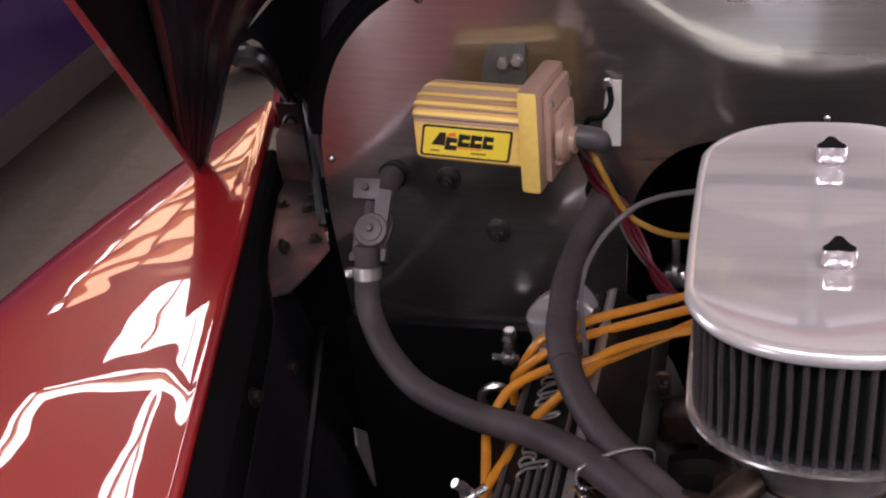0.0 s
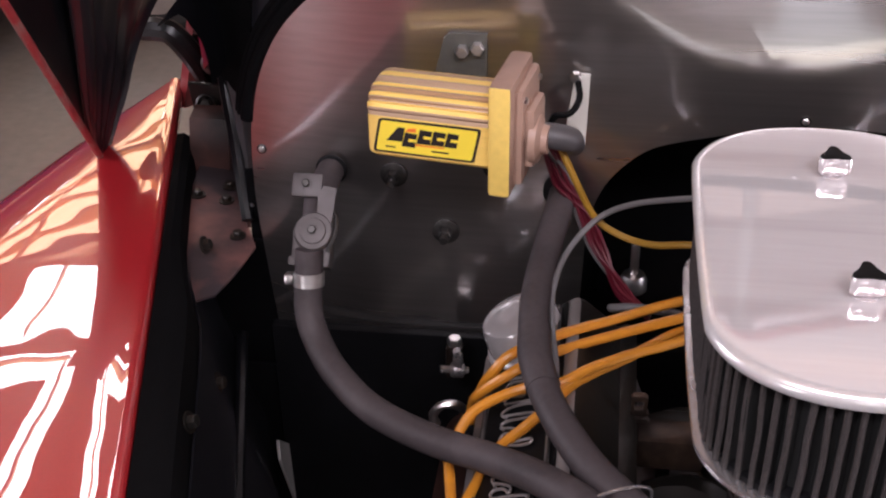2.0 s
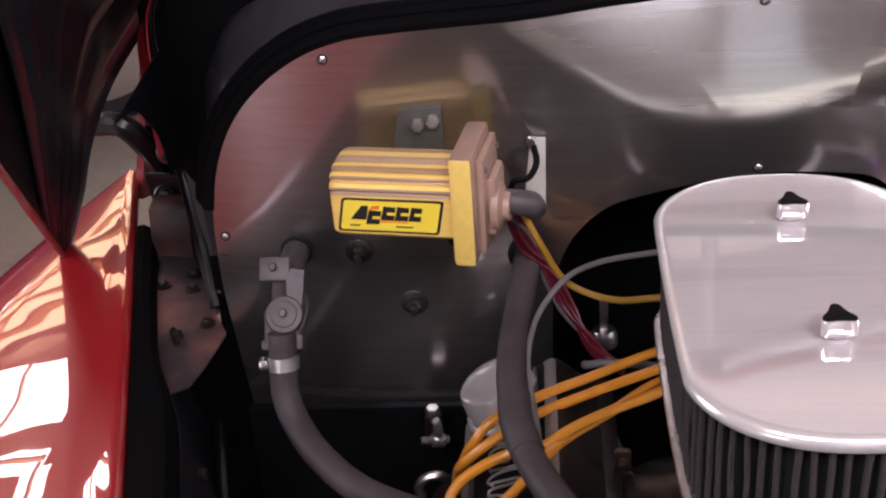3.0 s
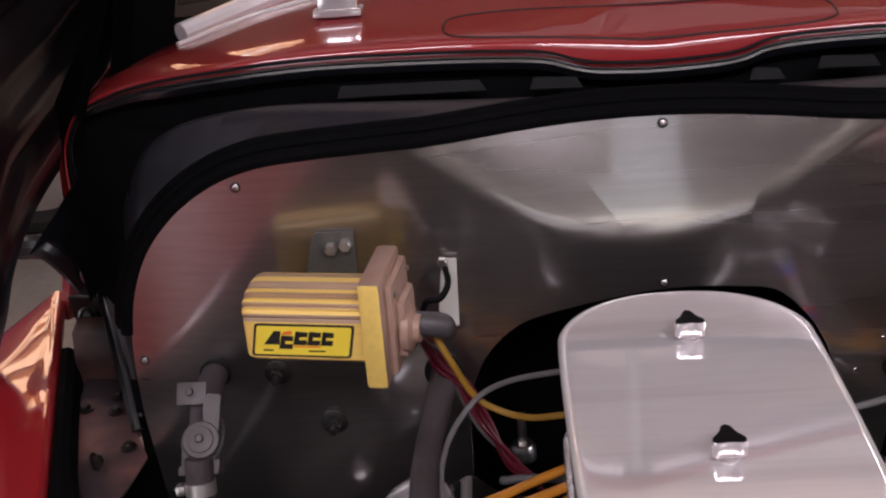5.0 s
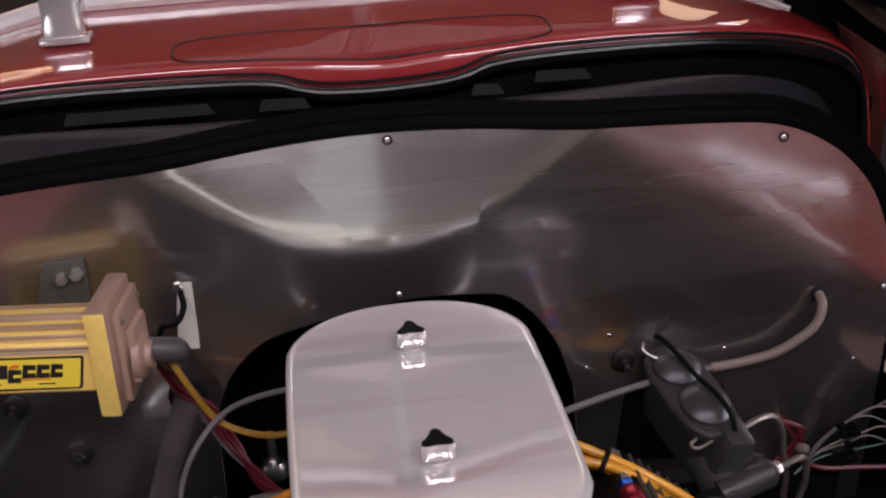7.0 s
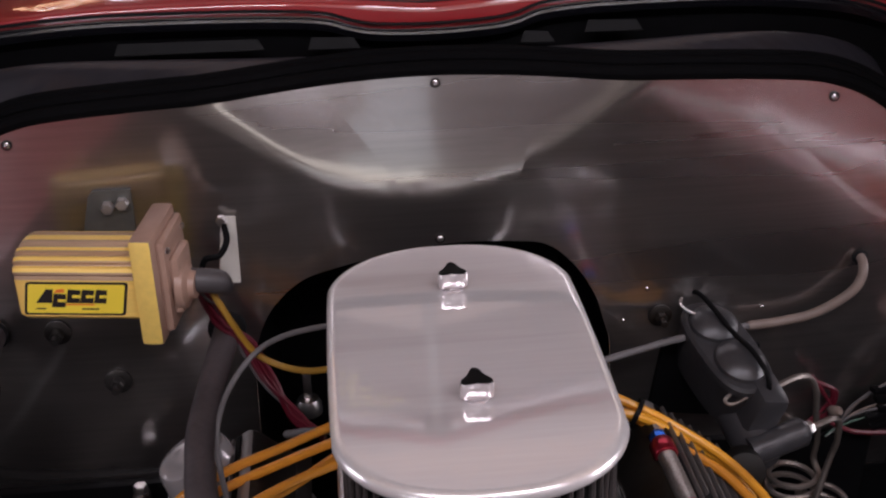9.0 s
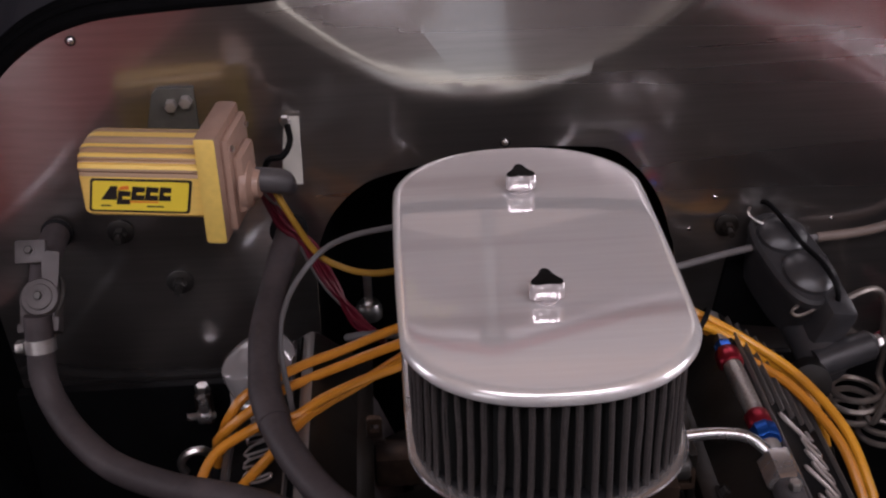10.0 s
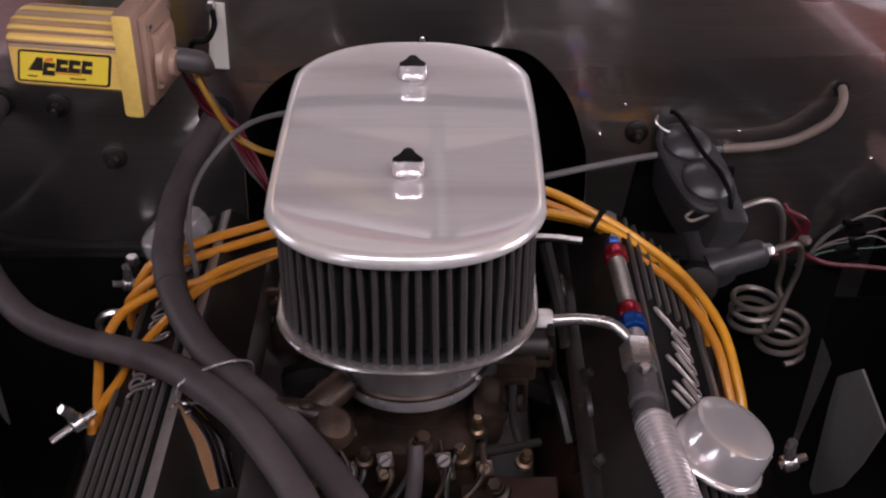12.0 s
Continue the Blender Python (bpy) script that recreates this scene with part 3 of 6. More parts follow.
        bm = bmesh.new()
        tube(bm, [pane(s * (0.02 + 0.50 * i / 8), 1.0) + Vector((0, -0.012, 0)) for i in range(9)], 0.013, 10, smooth=False)
        part("head_trim", bm, TRIM, cowl, "polished trim over the glass")
    bm = bmesh.new()
    tube(bm, [pane(0, f / 4) + Vector((0, -0.008, 0)) for f in range(5)], 0.010, 8, smooth=False)
    part("middle_post", bm, GUARD, cowl, "dull grey windscreen post")
    bm = bmesh.new()
    sheet(bm, [[pane(0.56 * i / 10, 1.0) + Vector((0, d - 0.03 * (d == 0), 0.010 + h)) for i in range(-10, 11)] for d, h in ((0, 0), (0.0, 0.018), (0.012, 0.032), (0.05, 0.042), (0.15, 0.046), (0.25, 0.046), (0.34, 0.04))], 0.004)
    part("roof", bm, RED, cowl, "red roof edge")
    bm = bmesh.new()
    sheet(bm, [[pane(0.50 * i / 6, 1.0) + Vector((0, d, h)) for i in range(-6, 7)] for d, h in ((0.02, 0.0), (0.1, 0.012), (0.2, 0.02), (0.335, 0.03))], 0.004)
    part("headliner", bm, LINING, cowl, "pale cloth headliner")
    bm = bmesh.new()
    sheet(bm, [[(x, y, z) for x in (-0.56, 0, 0.56)] for y, z in ((0.40, 1.02), (0.44, 1.12), (0.60, 1.15), (0.70, 1.10))], 0.004)
    part("dashboard", bm, SATIN, cowl, "dark dashboard behind the glass")
    bm = bmesh.new()
    sheet(bm, [[(x, y, z) for x in (-0.42, 0, 0.42)] for y, z in ((0.90, 1.10), (1.2, 1.2), (1.3, 1.28))], 0.004)
    part("cabin_lining", bm, LINING, cowl, "pale cloth cabin lining behind the glass")
    for s in (-1, 1):
        def flank(off):
            return [[(s * (0.585 + 0.12 * (y - 0.42) + off - 0.13 * max(0.0, z - 1.1)), y + 0.42 * max(0.0, z - 1.1), z) for y in (0.44, 0.8, 1.2, 1.6)] for z in (0.45, 0.8, 1.1, 1.16, 1.20)]
        bm = bmesh.new()
        sheet(bm, flank(0.0), 0.004)
        part("cabin_side", bm, MATT, cowl, "black inner face of the cabin side")
        bm = bmesh.new()
        sheet(bm, [[(s * (x0 - 0.13 * (z - 1.06)), y0 + 0.45 * (z - 1.06), z) for x0, y0 in ((0.500, 0.335), (0.545, 0.325), (0.572, 0.345), (0.585, 0.45))] for z in (1.06, 1.2, 1.35, 1.5, 1.60)], 0.004)
        part("windscreen_pillar", bm, MATT, cowl, "black windscreen pillar")
        bm = bmesh.new()
        sheet(bm, [r[1:] for r in flank(0.012)[:3]], 0.004)
        part("door_skin", bm, RED, cowl, "red door skin")
    # hand-lettered lines on the glass
    rnd = random.Random(3)
    for f, x, x1 in ((0.76, -0.214, -0.123), (0.80, -0.216, -0.116), (0.84, -0.198, -0.107), (0.88, -0.180, -0.069), (0.92, -0.150, -0.071)):
        while x < x1:
            w = rnd.uniform(0.012, 0.026)
            bm = bmesh.new()
            a0, b0, c0, d0 = pane(x, f), pane(x + w, f), pane(x + w, f + 0.021), pane(x, f + 0.019)
            face = [bm.verts.new(p + Vector((0, -0.006, 0.002))) for p in (a0, b0, c0, d0)]
            bm.faces.new(face)
            bmesh.ops.solidify(bm, geom=bm.faces[:], thickness=0.001)
            part("writing_bar", bm, LETTER, cowl, "yellow hand lettering as a bar")
            x += w + 0.008
    for s in (-1, 1):
        bm = bmesh.new()
        sheet(bm, [[(s * (0.585 + 0.054 * k / 8 + dx), y, 1.05 - 0.03 * k) for k in range(0, 9)] for dx, y in ((0.004, 0.290), (0.012, 0.28), (0.022, 0.285), (0.03, 0.5))], 0.002)
        part("side_panel", bm, RED_EDGE, cowl, "worn red edge of the cowl side")


build_cowl()


# ---- fenders, inner panels, hood ----
def inner_x(y, s=-1):
    """The fender's edge along the bay; the right one flares more behind the wheel."""
    if s < 0:
        return 0.582 + 0.2585 * y
    return 0.415 + 0.26 * (min(y, -0.6) + 0.6) + 0.42 * (min(max(y, -0.6), -0.15) + 0.6) + 0.2 * (max(y, -0.15) + 0.15)


OUTER = [(-0.9, 0.82), (-0.42, 0.82), (-0.18, 0.798), (-0.09, 0.788), (0.02, 0.770), (0.15, 0.740), (0.25, 0.705), (0.31, 0.662), (0.42, 0.66)]


def build_fender(s):
    f = thing("fender", "glossy red front fender reflecting the bright roof lights", "fender", "front fenders")
    bm = bmesh.new()
    rows = []
    for k in range(31):
        y = -0.9 + k * 0.0402
        xi, xo = inner_x(y, s), max(wave(OUTER, y), inner_x(y, s) + 0.004) + (0.05 if s > 0 else 0.0)
        w = xo - xi
        zi = 0.832
        row = [(s * (xi - 0.002), y, zi - 0.012), (s * (xi - 0.002), y, zi - 0.003), (s * (xi - 0.0005), y, zi + 0.001), (s * (xi + 0.003), y, zi + 0.0035), (s * (xi + 0.007), y, zi + 0.0040), (s * (xi + 0.012), y, zi + 0.0028)]
        # a nearly flat crown, a wide roll outwards, then the upright side
        flat = max(0.35 * w, w - 0.070)
        for j in range(1, 9):
            x = 0.012 + max(0.0, flat - 0.012) * j / 8
            q = x / max(w, 0.001)
            row.append((s * (xi + x), y, zi + 0.0028 + w * (0.07 * q - 0.10 * q * q)))
        x, z, step = xi + max(flat, 0.012), row[-1][2], (w - flat) * 0.2
        for j in range(1, 11):
            x, z = x + step, z - step * math.tan(radians(54) * j / 10)
            row.append((s * x, y, z))
        for j in range(1, 9):
            an = radians(90) * j / 8
            row.append((s * (x + 0.07 * math.sin(an)), y, z - 0.016 * j - 0.24 * (1 - math.cos(an))))
        rows.append(row)
    sheet(bm, rows, 0.0015)
    part("skin", bm, RED, f, angle=60)
    bm = bmesh.new()
    rows = []
    for k in range(29):
        y = -0.9 + k * 0.0385
        xi = inner_x(y, s)
        g = 1 - 0.45 * min(1.0, max(0.0, (y + 0.14) / 0.10))
        rows.append([(s * (xi - 0.003), y, 0.829), (s * (xi - 0.02 * g), y, 0.831), (s * (xi - 0.034 * g), y, 0.826), (s * (xi - 0.040 * g), y, 0.812), (s * (xi - 0.042 * g), y, 0.78)])
    sheet(bm, rows, 0.002)
    part("edge_flange", bm, MATT, f, "black rubbed flange along the bay")
    for y in (-0.62, -0.273, -0.02):
        bm = bmesh.new()
        bolt(bm, Matrix.Translation((s * (inner_x(y, s) - 0.041), y, 0.815)) @ pose(0, 0, 0, 0, -s * 70, 0), 0.006, 0.006, 0.009)
        part("bolt", bm, DARK, f)


    if s > 0:
        # the light line on the right crown, built as a bright bead
        bm = bmesh.new()
        tube(bm, [(0.36, -0.76, 0.836), (0.422, -0.656, 0.837), (0.506, -0.550, 0.838), (0.543, -0.445, 0.838), (0.620, -0.34, 0.837), (0.706, -0.248, 0.834)], 0.007, 12)
        part("crown_highlight", bm, LID_EDGE, f, "bright bead standing in for the crown's highlight")


for s in (-1, 1):
    build_fender(s)


def build_inner_panel(s):
    p = thing("inner_fender", "dark sheet-metal inner fender panel of the engine bay", "inner fender", "inner fenders")
    bm = bmesh.new()
    rows = []
    for k in range(31):
        y = -0.9 + k * 0.035
        xi = inner_x(y, s) - 0.042 + 0.020 * min(1.0, max(0.0, (y + 0.14) / 0.10))
        sag = 0.03 * math.sin(k * 0.7)
        rows.append([(s * xi, y, 0.80), (s * (xi - 0.02), y, 0.70), (s * (xi - 0.045 - 0.02 * (y + 0.5)), y, 0.60 + sag), (s * (xi - 0.06), y, 0.48 + sag * 0.5), (s * (xi - 0.02), y, 0.34)])
    sheet(bm, rows, 0.002)
    part("panel", bm, HOOD_BLACK, p)
    bm = bmesh.new()
    tube(bm, [(s * (inner_x(y, s) - 0.066), y, 0.697) for y in (-0.85, -0.6, -0.4, -0.2, 0.0)], 0.006, 8)
    part("swage", bm, BLACK, p, "pressed stiffening bead")
    for y in (-0.55, -0.35, -0.15):
        bm = bmesh.new()
        bolt(bm, Matrix.Translation((s * (inner_x(y, s) - 0.052), y, 0.755)) @ pose(0, 0, 0, 0, -s * 78, 0), 0.006, 0.006, 0.010)
        part("bolt", bm, DARK, p)


for s in (-1, 1):
    build_inner_panel(s)


# unseen panel, added so that the firewall mirrors something dark
bm = bmesh.new()
box(bm, (0, -0.86, 0.55), (1.1, 0.05, 0.62), None, 0.01)
tagged(part("bay_front_closure", bm, BLACK), "plain unseen dark panel closing the front of the bay", "panel", kind="structure")
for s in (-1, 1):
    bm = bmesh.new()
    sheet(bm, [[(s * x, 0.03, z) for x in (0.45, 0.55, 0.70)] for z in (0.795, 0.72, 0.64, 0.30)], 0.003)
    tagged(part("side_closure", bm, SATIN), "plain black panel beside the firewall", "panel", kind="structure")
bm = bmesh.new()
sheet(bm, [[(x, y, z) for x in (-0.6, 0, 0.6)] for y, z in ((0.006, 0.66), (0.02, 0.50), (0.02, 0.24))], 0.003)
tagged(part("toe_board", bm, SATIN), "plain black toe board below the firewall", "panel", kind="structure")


def build_hinge(s, h):
    bm = bmesh.new()
    tube(bm, [(s * 0.690, 0.25, 0.935), (s * 0.675, 0.25, 0.921), (s * 0.658, 0.25, 0.920), (s * 0.642, 0.25, 0.915), (s * 0.622, 0.25, 0.890), (s * 0.604, 0.25, 0.855), (s * 0.590, 0.245, 0.83)], 0.0135, 10)
    part("hinge_arm", bm, BLACK, h, "bent black arm")
    bm = bmesh.new()
    tube(bm, [(s * 0.60, 0.262, 1.05), (s * 0.602, 0.26, 0.96), (s * 0.588, 0.24, 0.89), (s * 0.568, 0.20, 0.83)], 0.007, 8)
    part("hinge_strut", bm, BLACK, h)
    bm = bmesh.new()
    sheet(bm, [[(s * a, y0, z), (s * (a + b) / 2, y0 - 0.006, z), (s * b, y0 + 0.004, z)] for a, b, y0, z in ((0.540, 0.516, 0.104, 1.07), (0.541, 0.513, 0.102, 1.0), (0.537, 0.510, 0.100, 0.95), (0.529, 0.511, 0.092, 0.90), (0.520, 0.506, 0.075, 0.86), (0.511, 0.497, 0.045, 0.825))], 0.002)
    part("corner_post", bm, GREY_PLASTIC, h, "dull mauve-grey corner sheet")
    bm = bmesh.new()
    tube(bm, [(s * 0.556, 0.150, 0.985), (s * 0.549, 0.134, 0.950), (s * 0.538, 0.108, 0.905), (s * 0.526, 0.080, 0.865), (s * 0.508, 0.035, 0.812)], lambda f: 0.0095 - 0.003 * f, 8)
    part("hinge_bar", bm, BLACK, h, "dark steel hinge bar")
    bm = bmesh.new()
    lathe(bm, [(0.014, 0), (0.014, 0.010), (0.009, 0.014)], Matrix.Translation((s * 0.590, 0.232, 0.892)) @ pose(0, 0, 0, 70, 0, 0), 20)
    part("knuckle", bm, BRACKET, h, "rusty hinge knuckle")
    bm = bmesh.new()
    box(bm, (s * 0.605, 0.262, 0.822), (0.05, 0.02, 0.05), pose(0, 0, 0, 0, 0, s * 20), 0.004)
    bolt(bm, Matrix.Translation((s * 0.608, 0.252, 0.824)) @ OUT, 0.010, 0.008, 0.015)
    part("hinge_mount", bm, DARK, h)
    b = thing("mounting_bracket", "folded brown-primed steel bracket under the hood hinge", "bracket", "hinge brackets")
    bm = bmesh.new()
    sheet(bm, [[(s * 0.545, 0.20, 0.80), (s * 0.600, 0.20, 0.805)], [(s * 0.539, 0.103, 0.80), (s * 0.587, 0.103, 0.808)], [(s * 0.510, 0.04, 0.80), (s * 0.578, 0.05, 0.808)], [(s * 0.494, 0.007, 0.80), (s * 0.565, 0.0, 0.803)],
               [(s * 0.502, -0.04, 0.798), (s * 0.548, -0.05, 0.80)], [(s * 0.512, -0.072, 0.795), (s * 0.536, -0.088, 0.795)]], 0.003)
    part("plate", bm, BRACKET, b)
    # black sheet added to hide the bright floor behind the gap
    bm = bmesh.new()
    sheet(bm, [[(s * x, 0.045, z) for x in (0.44, 0.475, 0.508)] for z in (0.74, 0.80, 0.865)], 0.003)
    part("gap_blocker", bm, MATT, b, "added black sheet closing the gap beside the firewall")
    bm = bmesh.new()
    sheet(bm, [[(s * 0.541, 0.20, 0.86), (s * 0.543, 0.20, 0.80)], [(s * 0.535, 0.103, 0.84), (s * 0.537, 0.103, 0.80)], [(s * 0.510, 0.04, 0.812), (s * 0.511, 0.04, 0.80)]], 0.003)
    part("fold", bm, DARK_PRIMER, b)
    bm = bmesh.new()
    sheet(bm, [[(s * x, y, z) for x in (0.560, 0.580, 0.602)] for y, z in ((0.150, 0.80), (0.152, 0.83), (0.160, 0.858), (0.185, 0.862))], 0.003)
    part("upright", bm, DARK_PRIMER, b, "folded brown upright plate")
    bm = bmesh.new()
    box(bm, (s * 0.592, 0.200, 0.858), (0.040, 0.006, 0.052), pose(0, 0, 0, 12, 0, s * 8), 0.004)
    part("pivot_plate", bm, DARK, b, "dark plate behind the pivot")
    bm = bmesh.new()
    m = Matrix.Translation((s * 0.592, 0.196, 0.857)) @ pose(0, 0, 0, 68, 0, 0)
    lathe(bm, [(0.0125, 0), (0.0125, 0.006), (0.010, 0.008), (0.0085, 0.006), (0.0085, 0.003)], m, 24)
    bolt(bm, m @ Matrix.Translation((0, 0, 0.003)), 0.006, 0.006)
    part("pivot", bm, DULL, b, "round pivot with a bolt")
    bm = bmesh.new()
    sheet(bm, [[(s * x, 0.275, z) for x in (0.50, 0.57, 0.628)] for z in (0.72, 0.80, 0.905)], 0.003)
    part("back_plate", bm, MATT, b, "black back plate")
    for x, y, z in ((0.575, 0.085, 0.808), (0.545, 0.085, 0.803), (0.550, 0.115, 0.803), (0.515, 0.02, 0.802)):
        bm = bmesh.new()
        bolt(bm, Matrix.Translation((s * x, y, z)), 0.005, 0.005, 0.008)
        part("bolt", bm, DARK, b)




def build_hood():
    hood = thing("hood", "raised red car hood with a black ribbed underside", "hood")
    half = [(0.693, 0.127, 0.817), (0.677, 0.150, 0.885), (0.662, 0.171, 0.940), (0.656, 0.24, 0.972), (0.655, 0.35, 0.985), (0.655, 0.50, 0.995), (0.655, 0.64, 1.02), (0.65, 0.70, 1.12), (0.64, 0.62, 1.40), (0.60, 0.45, 1.75), (0.50, 0.40, 1.95), (0.3, 0.36, 2.07), (0.1, 0.35, 2.10), (0, 0.35, 2.10)]
    full = [Vector((-x, y, z)) for x, y, z in half] + [Vector(p) for p in half[::-1][1:]]
    rear = glide(full, 5)
    d = Vector((0, -0.707, 0.707))

    def at(p, u, lift=0.0):
        q = Vector(p)
        q.x *= 1 - 0.29 * u - 0.35 * max(0.0, u - 0.5) - lift
        q.z = 0.82 + (q.z - 0.82) * (1 - 0.25 * u) - lift * 0.4
        q.y = 0.127 + (q.y - 0.127) * (1 - 0.25 * u)
        return q + d * u

    bm = bmesh.new()
    sheet(bm, [[at(p, u) for p in rear] for u in (0, 0.12, 0.25, 0.36, 0.45, 0.54, 0.62, 0.70)], 0.0)
    part("outer_skin", bm, RED, hood)
    bm = bmesh.new()
    sheet(bm, [[at(p, 0.0) for p in rear], [at(p, 0.004, 0.004) for p in rear]])
    for e in (0, -1):
        sheet(bm, [[at(rear[e], u / 10 * 0.70) for u in range(11)], [at(rear[e], u / 10 * 0.695, 0.004) for u in range(11)]])
    part("hem", bm, BLACK, hood, "black folded hem")
    bm = bmesh.new()
    sheet(bm, [[at(p, u, 0.005) for p in rear] for u in (0.004, 0.12, 0.25, 0.36, 0.45, 0.54, 0.62, 0.695)])
    part("lining", bm, BLACK, hood, "black painted underside")
    bm = bmesh.new()
    rows = []
    for j in range(45):
        u = 0.004 + 0.69 * (j / 44) ** 1.4
        fold = 0.011 + 0.0055 * math.cos(2 * math.pi * j / 7.3) + 0.002 * math.cos(2 * math.pi * j / 3.1)
        rows.append([at(p, u * (0.15 + 0.85 * min(1.0, min(k, len(rear) - 1 - k) / 16)), fold * min(1.0, 0.3 + min(k, len(rear) - 1 - k) / 8)) for k, p in enumerate(rear)])
    sheet(bm, rows)
    part("inner_skin", bm, HOOD_BLACK, hood, "black painted underside with long pressed folds", angle=80)
    for s in (-1, 1):
        e = rear[0] if s < 0 else rear[-1]
        bm = bmesh.new()
        tube(bm, [at(e, u / 10 * 0.69, 0.005) for u in range(11)], 0.0038, 8, smooth=False)
        part("edge", bm, RED_EDGE, hood, "worn red hood edge")
    return hood


HOOD = build_hood()
for s in (-1, 1):
    build_hinge(s, HOOD)

# ---- air cleaner ----
AX, AY = -0.003, -0.2525


def oval(half, length, steps=96, depth=0.082):
    """A long outline: straight sides, flattened round ends."""
    straight = length - depth
    pts = []
    for i in range(steps):
        an = 2 * math.pi * i / steps
        c, s = math.cos(an), math.sin(an)
        x = half * math.copysign(abs(c) ** 0.86, c)
        y = math.copysign(straight, s) * min(1, abs(s) * 6) + depth * math.copysign(abs(s) ** 0.95, s)
        pts.append((AX + x, AY + y))
    return pts


def rim(bm, levels):
    """Stacked outlines, each (half width, half length, height), closed above and below."""
    rings = []
    for h, l, z in levels:
        rings.append([bm.verts.new((x, y, z)) for x, y in oval(h, l)])
    for a, b in zip(rings, rings[1:]):
        for i in range(len(a)):
            j = (i + 1) % len(a)
            bm.faces.new((a[i], a[j], b[j], b[i]))
    bm.faces.new(rings[0])
    bm.faces.new(rings[-1])


def build_air_cleaner():
    ac = thing("air_cleaner", "oval open-element air cleaner with a satin aluminium lid", "air cleaner")
    bm = bmesh.new()
    levels = [(0.088, 0.158, 0.9868), (0.0935, 0.1635, 0.9866)]
    for k in range(9):
        an = radians(-75 + 160 * k / 8)
        levels.append((0.0925 + 0.0066 * math.cos(an), 0.1625 + 0.0066 * math.cos(an), 0.9934 + 0.0066 * math.sin(an)))
    levels += [(0.0915, 0.1615, 1.00005), (0.0895, 0.1595, 1.0001), (0.080, 0.150, 1.0003)]
    rim(bm, levels)
    lid = part("lid", bm, LID, ac, "satin aluminium lid with a rolled edge", angle=50)
    lid.data.materials.append(LID_EDGE)
    for p in lid.data.polygons:
        if p.normal.z < 0.995:
            p.material_index = 1
    # folded cotton, its folds a little uneven
    bm = bmesh.new()
    base = [Vector((x, y, 0)) for x, y in oval(0.0925, 0.1625, 400)]
    length, acc = 0.0, [0.0]
    for a, b in zip(base, base[1:] + base[:1]):
        length += (b - a).length
        acc.append(length)
    folds = 88

    def on(d):
        d %= length
        k = max(i for i in range(len(base)) if acc[i] <= d)
        a, b = base[k], base[(k + 1) % len(base)]
        q = a.lerp(b, (d - acc[k]) / max(1e-6, acc[k + 1] - acc[k]))
        t = (b - a).normalized()
        return q, Vector((t.y, -t.x, 0))

    rnd = random.Random(4)
    low, top = [], []
    crests = []
    for k in range(folds):
        jl, jt = rnd.uniform(-0.12, 0.12), rnd.uniform(-0.12, 0.12)
        for step, push in ((0.0, 0.0), (0.12, 0.0), (0.30, -0.011), (0.82, -0.011)):
            for ring, j, z in ((low, jl, 0.905), (top, jt, 0.992)):
                q, n = on((k + step + j) * length / folds)
                ring.append(bm.verts.new((q.x + n.x * push, q.y + n.y * push, z)))
        crests.append((jl, jt))
    for i in range(len(low)):
        j = (i + 1) % len(low)
        bm.faces.new((low[i], low[j], top[j], top[i]))
    # folds near-black, with lighter crests laid over them below
    part("filter_element", bm, PLEAT, ac, "pleated cotton filter, near-black between lighter crests", smooth=False)
    for k, (jl, jt) in enumerate(crests):
        bm = bmesh.new()
        bow, curl, lag = rnd.uniform(-0.0009, 0.0009), rnd.uniform(0.0, 0.0005), rnd.uniform(0, 6)
        pts = []
        for z in (0.905, 0.920, 0.935, 0.950, 0.965, 0.980, 0.992):
            f = (z - 0.905) / 0.087
            q, n = on((k + 0.06 + jl * (1 - f) + jt * f) * length / folds + bow * math.sin(f * 3.14) + curl * math.sin(f * 9 + lag))
            pts.append((q.x - n.x * 0.0016, q.y - n.y * 0.0016, z))
        tube(bm, pts, rnd.uniform(0.0019, 0.0025), 7, per=2)
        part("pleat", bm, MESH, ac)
    bm = bmesh.new()
    rim(bm, [(0.085, 0.155, 0.9035), (0.0905, 0.1605, 0.9035), (0.0905, 0.1605, 0.909), (0.088, 0.158, 0.910)])
    part("end_seal", bm, RUBBER, ac, "black rubber end seal")
    bm = bmesh.new()
    rim(bm, [(0.080, 0.150, 0.8985), (0.0955, 0.1655, 0.8990), (0.0970, 0.1670, 0.8998), (0.0976, 0.1676, 0.9016), (0.0970, 0.1670, 0.9034), (0.0945, 0.1645, 0.9045)])
    part("base_plate", bm, PIPE, ac, "rolled aluminium base plate")
    bm = bmesh.new()
    lathe(bm, [(0.087, 0.900), (0.0862, 0.893), (0.0790, 0.874), (0.0708, 0.853), (0.0640, 0.838), (0.0622, 0.834), (0.0628, 0.833), (0.0622, 0.822), (0.060, 0.818), (0.048, 0.816)], Matrix.Translation((AX, -0.305, 0)), 56)
    part("neck", bm, NECK, ac, "spun aluminium neck with a brown stain")
    bm = bmesh.new()
    lathe(bm, [(0.0634, 0.8365), (0.0650, 0.8350), (0.0650, 0.8328), (0.0634, 0.8322)], Matrix.Translation((AX, -0.305, 0)), 56, cap=False)
    part("grime_line", bm, CARB, ac, "brown oily grime along the neck's seam")
    for an in (215, 325):
        bm = bmesh.new()
        screw(bm, Matrix.Translation((AX + 0.0635 * math.cos(radians(an)), -0.305 + 0.0635 * math.sin(radians(an)), 0.833)), 0.004)
        part("screw", bm, ZINC, ac)
